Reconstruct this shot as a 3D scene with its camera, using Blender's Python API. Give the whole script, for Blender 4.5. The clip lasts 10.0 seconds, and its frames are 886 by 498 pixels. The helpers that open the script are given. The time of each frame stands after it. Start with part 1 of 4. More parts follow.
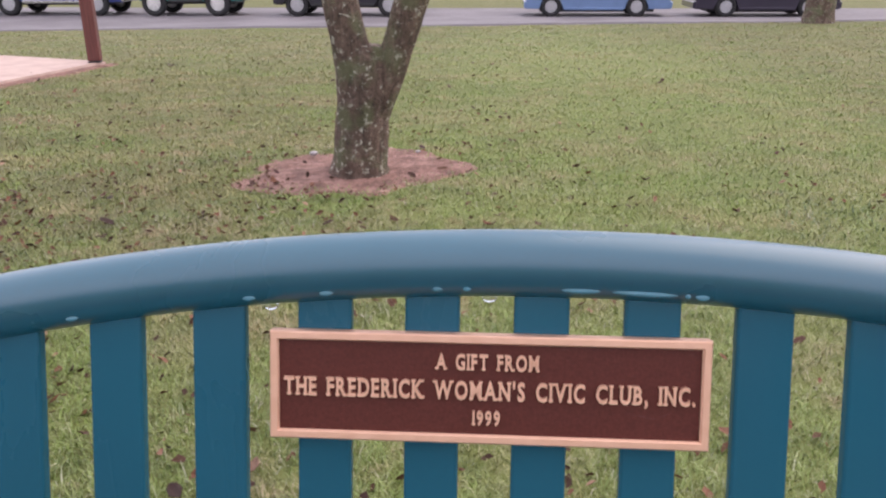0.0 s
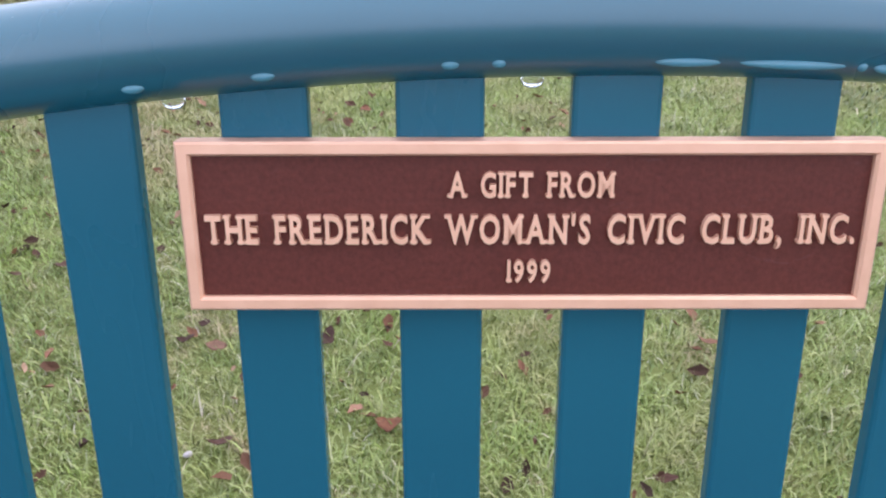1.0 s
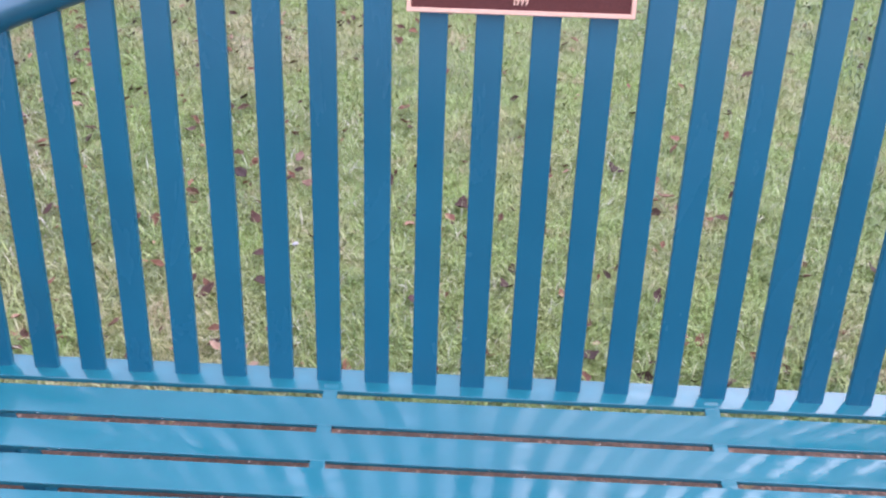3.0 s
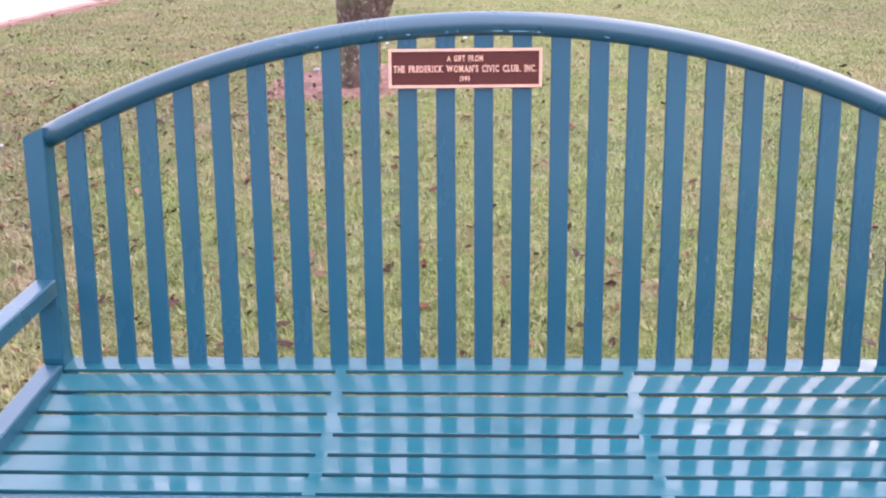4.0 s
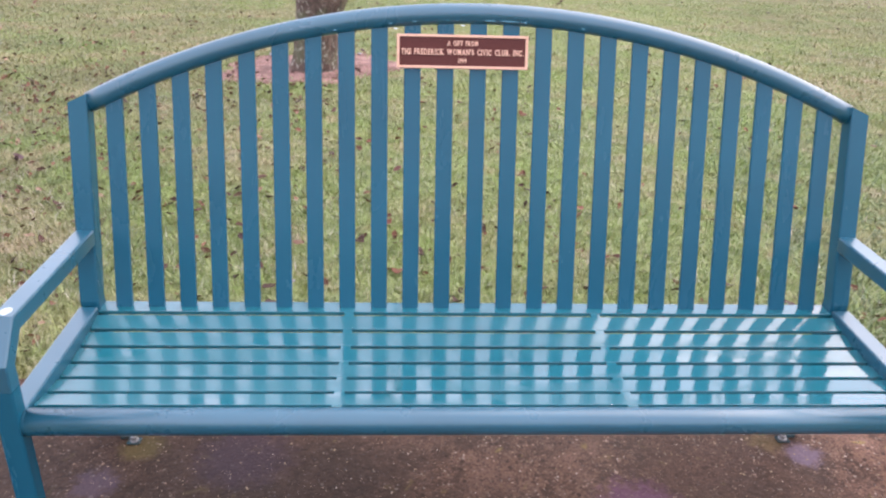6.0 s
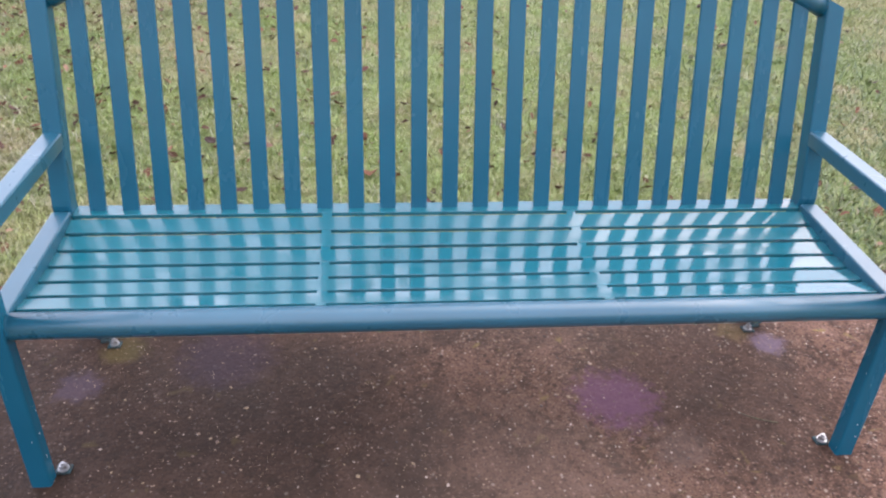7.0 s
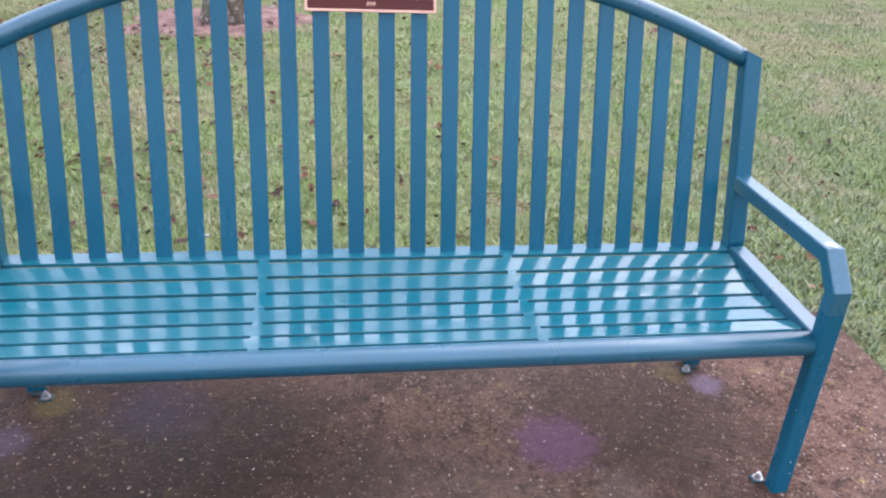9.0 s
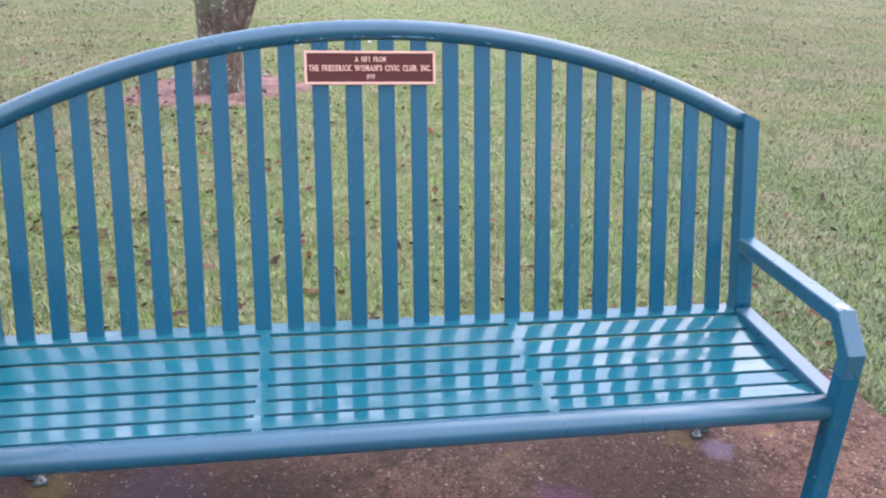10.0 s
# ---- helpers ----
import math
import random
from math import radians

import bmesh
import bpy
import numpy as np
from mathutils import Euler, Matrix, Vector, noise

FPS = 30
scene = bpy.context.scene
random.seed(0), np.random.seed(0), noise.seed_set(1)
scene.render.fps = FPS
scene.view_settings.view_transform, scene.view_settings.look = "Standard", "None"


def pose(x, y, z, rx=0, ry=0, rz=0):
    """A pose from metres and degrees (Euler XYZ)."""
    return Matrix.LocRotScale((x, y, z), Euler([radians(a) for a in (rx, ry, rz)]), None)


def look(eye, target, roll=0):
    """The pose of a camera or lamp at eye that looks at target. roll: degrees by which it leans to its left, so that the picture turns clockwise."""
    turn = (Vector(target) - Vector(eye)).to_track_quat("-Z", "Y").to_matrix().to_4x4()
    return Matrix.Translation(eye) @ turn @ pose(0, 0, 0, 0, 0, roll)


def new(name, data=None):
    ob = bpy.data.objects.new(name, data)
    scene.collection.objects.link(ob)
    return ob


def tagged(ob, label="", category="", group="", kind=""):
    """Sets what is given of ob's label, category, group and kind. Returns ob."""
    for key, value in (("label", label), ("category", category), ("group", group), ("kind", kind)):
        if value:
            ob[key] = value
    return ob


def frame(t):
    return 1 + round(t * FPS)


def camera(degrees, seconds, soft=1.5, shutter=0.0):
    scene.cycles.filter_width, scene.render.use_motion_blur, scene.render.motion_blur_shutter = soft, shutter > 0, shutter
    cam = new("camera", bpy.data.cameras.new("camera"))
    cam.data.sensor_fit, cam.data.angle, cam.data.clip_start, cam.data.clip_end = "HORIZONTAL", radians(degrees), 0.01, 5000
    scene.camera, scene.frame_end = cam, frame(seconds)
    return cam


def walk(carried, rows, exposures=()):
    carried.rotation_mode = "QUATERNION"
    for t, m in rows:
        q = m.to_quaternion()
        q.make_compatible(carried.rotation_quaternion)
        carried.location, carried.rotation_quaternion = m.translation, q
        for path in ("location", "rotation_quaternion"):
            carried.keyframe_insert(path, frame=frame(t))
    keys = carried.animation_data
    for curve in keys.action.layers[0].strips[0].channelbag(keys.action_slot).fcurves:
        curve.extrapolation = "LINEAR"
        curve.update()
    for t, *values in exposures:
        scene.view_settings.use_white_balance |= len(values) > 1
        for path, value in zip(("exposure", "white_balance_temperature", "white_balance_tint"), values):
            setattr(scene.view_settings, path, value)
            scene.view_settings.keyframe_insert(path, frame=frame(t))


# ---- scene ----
cam = camera(57.3, 10.0, soft=2.2)
PATH = [
    (0, (-0.035, -0.342, 1.31), (-0.157, 1.527, 0.609), -0.2),
    (0.5, (-0.074, -0.184, 1.233), (-0.06, 1.557, 0.248), 0.3),
    (1, (-0.074, -0.153, 1.208), (-0.08, 1.523, 0.117), -0.2),
    (1.5, (-0.066, -0.192, 1.217), (-0.068, 1.458, 0.087), 0.4),
    (2, (-0.042, -0.418, 1.261), (-0.167, 1.259, 0.179), -0.8),
    (2.5, (-0.038, -0.673, 1.292), (-0.289, 1.013, 0.245), -1.8),
    (2.7, (-0.101, -0.772, 1.354), (-0.143, 0.847, 0.181), 2.1),
    (3.8, (-0.048, -1.339, 1.366), (-0.149, 0.418, 0.415), -0.5),
    (4, (-0.025, -1.455, 1.364), (-0.095, 0.363, 0.533), -1.0),
    (4.5, (-0.039, -1.683, 1.384), (-0.096, 0.133, 0.55), 0.3),
    (5, (-0.161, -1.743, 1.377), (-0.06, 0.058, 0.513), 0.9),
    (5.2, (-0.167, -1.75, 1.389), (-0.019, 0.051, 0.532), 2.1),
    (6.3, (-0.167, -1.729, 1.405), (-0.084, 0.08, 0.555), 1.7),
    (6.5, (-0.17, -1.74, 1.392), (-0.072, 0.05, 0.505), 1.9),
    (7, (-0.201, -1.742, 1.394), (-0.018, -0.051, 0.341), 2.4),
    (7.5, (-0.166, -1.752, 1.383), (0.12, -0.042, 0.386), 3.1),
    (8, (-0.139, -1.766, 1.383), (0.154, -0.048, 0.402), 3.6),
    (8.5, (-0.159, -1.774, 1.386), (0.144, -0.042, 0.432), 3.6),
    (9, (-0.148, -1.773, 1.381), (0.135, -0.025, 0.451), 3.2),
    (9.5, (-0.164, -1.748, 1.381), (0.102, 0.007, 0.459), 3.0),
    (10, (-0.171, -1.737, 1.394), (0.134, 0.07, 0.594), 2.0),
]
walk(cam, [(t, look(eye, target, roll)) for t, eye, target, roll in PATH],
     [(0, -0.25, 7350, 22), (0.5, 0.0, 6950, 17), (1.5, 0.2, 6450, 17), (2.0, 0.40, 6250, 23), (2.7, 0.48, 6000, 24), (4, 0.42, 6950, 36), (4.5, 0.38, 7050, 36), (5, 0.30, 7000, 29), (7, 0.29, 6800, 21), (8, 0.29, 6200, 16), (10, 0.28, 6300, 23)])

# ---- world, sun, exposure ----
SUN_ELEV, SUN_ROT = radians(48), radians(65)
world = bpy.data.worlds.new("overcast_sky")
scene.world = world
world.use_nodes = True
wn = world.node_tree.nodes
sky = wn.new("ShaderNodeTexSky")
sky.sky_type, sky.sun_disc = "NISHITA", False
sky.sun_elevation, sky.sun_rotation = SUN_ELEV, SUN_ROT
sky.air_density, sky.dust_density, sky.ozone_density = 1.0, 4.0, 1.0
wn["Background"].inputs["Strength"].default_value = 0.15
# a thin, uneven cloud layer over the clear sky
wt = world.node_tree
cloud_co = wn.new("ShaderNodeTexCoord")
cloud = wn.new("ShaderNodeTexNoise")
cloud.inputs["Scale"].default_value, cloud.inputs["Detail"].default_value = 2.2, 5.0
cover = wn.new("ShaderNodeValToRGB")
cover.color_ramp.elements[0].position, cover.color_ramp.elements[0].color = 0.30, (0.62, 0.62, 0.62, 1)
cover.color_ramp.elements[1].position, cover.color_ramp.elements[1].color = 0.70, (0.92, 0.92, 0.92, 1)
veil = wn.new("ShaderNodeMix")
veil.data_type = "RGBA"
veil.inputs[7].default_value = (13.6, 14.9, 18.0, 1)
wt.links.new(cloud_co.outputs["Generated"], cloud.inputs["Vector"])
wt.links.new(cloud.outputs["Fac"], cover.inputs["Fac"])
wt.links.new(cover.outputs["Color"], veil.inputs["Factor"])
wt.links.new(sky.outputs["Color"], veil.inputs[6])
wt.links.new(veil.outputs[2], wn["Background"].inputs["Color"])

sun_data = bpy.data.lights.new("sun", "SUN")
sun_data.energy, sun_data.angle, sun_data.color = 1.7, radians(70), (1.0, 0.95, 0.88)
sun = new("sun", sun_data)
sun_way = Vector((math.sin(SUN_ROT) * math.cos(SUN_ELEV), math.cos(SUN_ROT) * math.cos(SUN_ELEV), math.sin(SUN_ELEV)))
sun.matrix_world = look((sun_way * 40)[:], (0, 0, 0))
scene.view_settings.exposure = 0.0


# ---- materials ----
def material(name, build):
    m = bpy.data.materials.new(name)
    m.use_nodes = True
    build(m.node_tree, m.node_tree.nodes["Principled BSDF"])
    return m


def link(nt, a, b):
    nt.links.new(a, b)


def coords(nt, scale=1.0, world_space=True):
    """Position scaled, so that patterns keep their real size."""
    if world_space:
        src = nt.nodes.new("ShaderNodeNewGeometry").outputs["Position"]
    else:
        src = nt.nodes.new("ShaderNodeTexCoord").outputs["Object"]
    mp = nt.nodes.new("ShaderNodeMapping")
    mp.inputs["Scale"].default_value = (scale, scale, scale) if not isinstance(scale, tuple) else scale
    link(nt, src, mp.inputs["Vector"])
    return mp.outputs["Vector"]


def noise_tex(nt, vec, scale, detail=4.0, rough=0.55, distortion=0.0):
    n = nt.nodes.new("ShaderNodeTexNoise")
    n.inputs["Scale"].default_value, n.inputs["Detail"].default_value = scale, detail
    n.inputs["Roughness"].default_value, n.inputs["Distortion"].default_value = rough, distortion
    link(nt, vec, n.inputs["Vector"])
    return n.outputs["Fac"]


def ramp(nt, fac, stops):
    r = nt.nodes.new("ShaderNodeValToRGB")
    el = r.color_ramp.elements
    while len(el) < len(stops):
        el.new(0.5)
    for e, (p, c) in zip(el, stops):
        e.position = p
        e.color = (*c, 1) if isinstance(c, tuple) else (c, c, c, 1)
    link(nt, fac, r.inputs["Fac"])
    return r.outputs["Color"]


def mixed(nt, fac, a, b, mode="MIX"):
    n = nt.nodes.new("ShaderNodeMix")
    n.data_type, n.blend_type = "RGBA", mode
    for socket, v in ((n.inputs["Factor"], fac), (n.inputs[6], a), (n.inputs[7], b)):
        if isinstance(v, bpy.types.NodeSocket):
            link(nt, v, socket)
        else:
            socket.default_value = v if not isinstance(v, tuple) else (*v, 1)
    return n.outputs[2]


def calc(nt, op, a, b):
    n = nt.nodes.new("ShaderNodeMath")
    n.operation = op
    for socket, v in ((n.inputs[0], a), (n.inputs[1], b)):
        if isinstance(v, bpy.types.NodeSocket):
            link(nt, v, socket)
        else:
            socket.default_value = v
    return n.outputs[0]


def bump(nt, bsdf, height, strength, distance):
    b = nt.nodes.new("ShaderNodeBump")
    b.inputs["Strength"].default_value, b.inputs["Distance"].default_value = strength, distance
    link(nt, height, b.inputs["Height"])
    link(nt, b.outputs["Normal"], bsdf.inputs["Normal"])


def paint_build(nt, p):
    v = coords(nt)
    big = noise_tex(nt, v, 3.0, 3)
    fine = noise_tex(nt, v, 160.0, 3)
    smear = noise_tex(nt, coords(nt, (9.0, 9.0, 2.5)), 1.0, 5, 0.6, 0.5)
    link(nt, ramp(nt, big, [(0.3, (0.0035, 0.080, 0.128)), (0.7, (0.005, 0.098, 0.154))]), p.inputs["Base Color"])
    link(nt, ramp(nt, smear, [(0.35, 0.20), (0.65, 0.30)]), p.inputs["Roughness"])
    p.inputs["Specular IOR Level"].default_value = 0.30
    bump(nt, p, fine, 0.03, 0.001)


def grime_build(nt, p):
    n = noise_tex(nt, coords(nt), 110.0, 4, 0.65)
    link(nt, ramp(nt, n, [(0.35, (0.030, 0.026, 0.018)), (0.55, (0.012, 0.045, 0.052)), (0.75, (0.008, 0.075, 0.098))]), p.inputs["Base Color"])
    p.inputs["Roughness"].default_value = 0.6
    bump(nt, p, n, 0.3, 0.001)


def gloss_build(nt, p):
    v = coords(nt)
    big = noise_tex(nt, v, 3.0, 3)
    film = noise_tex(nt, v, 9.0, 4, 0.6, 0.4)
    link(nt, ramp(nt, big, [(0.3, (0.0035, 0.076, 0.120)), (0.7, (0.005, 0.094, 0.147))]), p.inputs["Base Color"])
    link(nt, ramp(nt, film, [(0.35, 0.26), (0.65, 0.36)]), p.inputs["Roughness"])
    p.inputs["Specular IOR Level"].default_value = 0.7
    p.inputs["Coat Weight"].default_value, p.inputs["Coat Roughness"].default_value, p.inputs["Coat IOR"].default_value = 0.6, 0.34, 1.5


def wet_paint_build(nt, p):
    v = coords(nt)
    big = noise_tex(nt, v, 2.2, 3)
    film = noise_tex(nt, coords(nt, (3.2, 9.0, 8.0)), 1.0, 5, 0.62, 0.9)
    # the water stands deeper towards one end of the seat
    split = nt.nodes.new("ShaderNodeSeparateXYZ")
    link(nt, v, split.inputs["Vector"])
    film = calc(nt, "ADD", film, calc(nt, "ADD", calc(nt, "MULTIPLY", split.outputs["X"], -0.070), 0.022))
    drops = noise_tex(nt, v, 55.0, 2)
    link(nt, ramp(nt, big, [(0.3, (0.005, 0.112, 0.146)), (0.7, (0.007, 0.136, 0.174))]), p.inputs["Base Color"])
    link(nt, ramp(nt, film, [(0.40, 0.05), (0.47, 0.10), (0.56, 0.24)]), p.inputs["Roughness"])
    link(nt, ramp(nt, film, [(0.43, 0.62), (0.56, 0.30)]), p.inputs["Coat Weight"])
    p.inputs["Coat Roughness"].default_value, p.inputs["Coat IOR"].default_value = 0.06, 1.5
    p.inputs["Specular IOR Level"].default_value = 0.58
    bump(nt, p, calc(nt, "ADD", calc(nt, "MULTIPLY", film, 0.8), calc(nt, "MULTIPLY", drops, 0.3)), 0.32, 0.002)


def bronze_build(nt, p):
    v = coords(nt)
    n = noise_tex(nt, v, 60.0, 4)
    link(nt, ramp(nt, n, [(0.3, (0.72, 0.41, 0.29)), (0.7, (0.80, 0.48, 0.35))]), p.inputs["Base Color"])
    p.inputs["Metallic"].default_value, p.inputs["Roughness"].default_value = 0.40, 0.42
    bump(nt, p, n, 0.08, 0.0006)


def plaque_field_build(nt, p):
    v = coords(nt)
    n = noise_tex(nt, v, 420.0, 4, 0.6)
    scratch = noise_tex(nt, coords(nt, (30.0, 30.0, 90.0)), 1.0, 6, 0.7, 1.5)
    base = ramp(nt, n, [(0.3, (0.074, 0.017, 0.013)), (0.7, (0.106, 0.026, 0.020))])
    link(nt, mixed(nt, ramp(nt, scratch, [(0.62, 0.0), (0.78, 0.35)]), base, (0.16, 0.08, 0.09)), p.inputs["Base Color"])
    link(nt, ramp(nt, scratch, [(0.4, 0.55), (0.7, 0.36)]), p.inputs["Roughness"])
    p.inputs["Specular IOR Level"].default_value = 0.25
    bump(nt, p, n, 0.35, 0.0008)


def galvanised_build(nt, p):
    n = noise_tex(nt, coords(nt), 90.0, 4)
    link(nt, ramp(nt, n, [(0.3, 0.26), (0.7, 0.52)]), p.inputs["Base Color"])
    p.inputs["Metallic"].default_value, p.inputs["Roughness"].default_value = 0.9, 0.30
    bump(nt, p, n, 0.2, 0.001)


def concrete_build(nt, p):
    v = coords(nt)
    grain = noise_tex(nt, v, 140.0, 5, 0.65)
    mottled = noise_tex(nt, v, 5.0, 6, 0.62, 0.4)
    damp = noise_tex(nt, v, 1.3, 5, 0.6)
    stones = nt.nodes.new("ShaderNodeTexVoronoi")
    stones.inputs["Scale"].default_value = 75.0
    link(nt, v, stones.inputs["Vector"])
    base = ramp(nt, mottled, [(0.28, (0.030, 0.015, 0.010)), (0.5, (0.092, 0.049, 0.034)), (0.70, (0.205, 0.120, 0.090))])
    base = mixed(nt, ramp(nt, stones.outputs["Color"], [(0.30, 0.0), (0.85, 0.75)]), base, (0.190, 0.106, 0.070))
    base = mixed(nt, ramp(nt, grain, [(0.38, 0.75), (0.52, 0.0)]), base, (0.018, 0.012, 0.010))
    base = mixed(nt, ramp(nt, damp, [(0.38, 0.45), (0.56, 0.0)]), base, (0.036, 0.025, 0.019))
    for size, rare, tone in ((62.0, 0.60, (0.32, 0.21, 0.16)), (80.0, 0.76, (0.54, 0.46, 0.39)), (52.0, 0.84, (0.46, 0.38, 0.31)), (120.0, 0.50, (0.26, 0.165, 0.13)), (40.0, 0.62, (0.016, 0.010, 0.008))):
        chip = nt.nodes.new("ShaderNodeTexVoronoi")
        chip.inputs["Scale"].default_value = size
        link(nt, v, chip.inputs["Vector"])
        spot = calc(nt, "MULTIPLY", ramp(nt, chip.outputs["Distance"], [(0.16, 1.0), (0.30, 0.0)]), ramp(nt, chip.outputs["Color"], [(rare, 0.0), (rare + 0.06, 0.8)]))
        base = mixed(nt, spot, base, tone)
    blotch = noise_tex(nt, v, 24.0, 6, 0.72, 0.5)
    base = mixed(nt, ramp(nt, blotch, [(0.36, 0.70), (0.48, 0.0)]), base, (0.020, 0.013, 0.009))
    base = mixed(nt, ramp(nt, blotch, [(0.56, 0.0), (0.66, 0.55)]), base, (0.205, 0.130, 0.098))
    lichen = noise_tex(nt, v, 17.0, 3, 0.5, 0.6)
    base = mixed(nt, ramp(nt, lichen, [(0.66, 0.0), (0.74, 0.6)]), base, (0.24, 0.18, 0.06))
    # broad darker and paler areas, with small berry, moss and dark stains on the slab
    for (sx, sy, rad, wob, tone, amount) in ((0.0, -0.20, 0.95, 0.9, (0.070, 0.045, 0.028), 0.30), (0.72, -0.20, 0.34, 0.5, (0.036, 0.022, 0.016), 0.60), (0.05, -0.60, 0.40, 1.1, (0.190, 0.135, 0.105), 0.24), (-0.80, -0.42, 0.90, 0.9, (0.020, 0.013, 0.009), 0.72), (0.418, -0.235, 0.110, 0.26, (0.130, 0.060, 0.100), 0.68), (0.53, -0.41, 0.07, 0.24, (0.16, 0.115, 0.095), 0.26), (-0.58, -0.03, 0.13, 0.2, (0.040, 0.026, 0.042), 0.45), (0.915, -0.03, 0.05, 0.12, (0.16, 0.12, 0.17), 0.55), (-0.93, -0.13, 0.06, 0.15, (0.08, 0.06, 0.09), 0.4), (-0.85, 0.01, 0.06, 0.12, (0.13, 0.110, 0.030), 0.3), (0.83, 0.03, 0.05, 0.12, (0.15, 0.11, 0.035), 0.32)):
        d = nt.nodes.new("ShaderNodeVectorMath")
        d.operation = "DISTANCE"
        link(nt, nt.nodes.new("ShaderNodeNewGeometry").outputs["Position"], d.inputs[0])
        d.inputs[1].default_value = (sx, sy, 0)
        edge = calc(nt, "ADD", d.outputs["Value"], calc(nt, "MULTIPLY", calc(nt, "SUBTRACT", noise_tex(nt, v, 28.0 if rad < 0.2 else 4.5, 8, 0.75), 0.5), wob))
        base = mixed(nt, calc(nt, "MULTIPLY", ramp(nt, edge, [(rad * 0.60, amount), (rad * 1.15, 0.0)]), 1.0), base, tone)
    link(nt, base, p.inputs["Base Color"])
    link(nt, ramp(nt, damp, [(0.40, 0.55), (0.65, 0.80)]), p.inputs["Roughness"])
    p.inputs["Specular IOR Level"].default_value = 0.12
    h = calc(nt, "ADD", calc(nt, "MULTIPLY", grain, 0.6), calc(nt, "MULTIPLY", stones.outputs["Distance"], -0.6))
    bump(nt, p, h, 0.55, 0.004)


def chip_build(nt, p):
    geo = nt.nodes.new("ShaderNodeNewGeometry")
    link(nt, ramp(nt, geo.outputs["Random Per Island"], [(0.0, (0.020, 0.012, 0.009)), (0.35, (0.085, 0.050, 0.036)), (0.6, (0.17, 0.105, 0.074)), (0.8, (0.24, 0.170, 0.095)), (0.94, (0.28, 0.19, 0.145)), (1.0, (0.50, 0.43, 0.37))]), p.inputs["Base Color"])
    p.inputs["Roughness"].default_value = 0.6


def pad_build(nt, p):
    v = coords(nt)
    m = noise_tex(nt, v, 4.0, 5)
    g = noise_tex(nt, v, 90.0, 4)
    base = ramp(nt, m, [(0.3, (0.42, 0.30, 0.26)), (0.7, (0.55, 0.42, 0.37))])
    link(nt, mixed(nt, ramp(nt, g, [(0.3, 0.4), (0.5, 0.0)]), base, (0.30, 0.21, 0.18)), p.inputs["Base Color"])
    p.inputs["Roughness"].default_value = 0.8
    bump(nt, p, g, 0.3, 0.003)


def lush_vignette_patch(nt):
    """Broad fresh grass behind the bench, edge frayed, worn beyond; also paints lens vignetting."""
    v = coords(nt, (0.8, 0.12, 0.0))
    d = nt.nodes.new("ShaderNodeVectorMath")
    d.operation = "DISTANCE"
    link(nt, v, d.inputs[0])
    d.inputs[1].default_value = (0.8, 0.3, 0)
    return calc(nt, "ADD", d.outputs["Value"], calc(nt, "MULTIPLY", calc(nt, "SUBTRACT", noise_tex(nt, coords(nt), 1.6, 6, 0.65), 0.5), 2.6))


def lawn_build(nt, p):
    v = coords(nt)
    big = noise_tex(nt, v, 0.55, 5, 0.6)
    mid = noise_tex(nt, v, 5.0, 5, 0.65)
    fine = noise_tex(nt, v, 70.0, 4, 0.7)
    tan = noise_tex(nt, v, 2.6, 6, 0.68, 0.2)
    green = ramp(nt, mid, [(0.25, (0.055, 0.062, 0.016)), (0.5, (0.095, 0.110, 0.028)), (0.75, (0.145, 0.160, 0.046))])
    straw = mixed(nt, calc(nt, "MAXIMUM", ramp(nt, big, [(0.47, 0.0), (0.68, 0.35)]), ramp(nt, tan, [(0.51, 0.0), (0.62, 0.42)])), green, (0.215, 0.185, 0.085))
    lush_vignette = lush_vignette_patch(nt)
    # paler middle and duller outer lawn, partly vignetting put into the colour
    straw = mixed(nt, ramp(nt, calc(nt, "DIVIDE", lush_vignette, 4.0), [(0.25, 0.55), (0.58, 0.0)]), straw, (0.165, 0.205, 0.056))
    straw = mixed(nt, ramp(nt, calc(nt, "DIVIDE", lush_vignette, 4.0), [(0.45, 0.0), (0.75, 0.25)]), straw, (0.135, 0.135, 0.045))
    col = mixed(nt, ramp(nt, fine, [(0.32, 0.28), (0.46, 0.0)]), straw, (0.065, 0.058, 0.024))
    link(nt, col, p.inputs["Base Color"])
    p.inputs["Roughness"].default_value = 0.9
    bump(nt, p, calc(nt, "ADD", fine, mid), 0.4, 0.02)


BLADE_TONES = [(0.0, (0.047, 0.079, 0.020)), (0.25, (0.112, 0.162, 0.040)), (0.55, (0.191, 0.248, 0.072)), (0.78, (0.288, 0.310, 0.129)), (0.92, (0.419, 0.378, 0.269)), (1.0, (0.595, 0.540, 0.538))]
FAR_TONES = [(0.0, (0.140, 0.176, 0.045)), (0.5, (0.200, 0.243, 0.069)), (0.9, (0.265, 0.288, 0.106)), (1.0, (0.372, 0.342, 0.224))]
EDGE_TONES = [(0.0, (0.060, 0.097, 0.040)), (0.4, (0.107, 0.162, 0.067)), (0.75, (0.163, 0.221, 0.101)), (0.93, (0.233, 0.261, 0.134)), (1.0, (0.391, 0.342, 0.246))]
TUFT_TONES = [(0.0, (0.140, 0.184, 0.050)), (0.4, (0.251, 0.306, 0.090)), (0.8, (0.335, 0.373, 0.134)), (1.0, (0.465, 0.414, 0.314))]


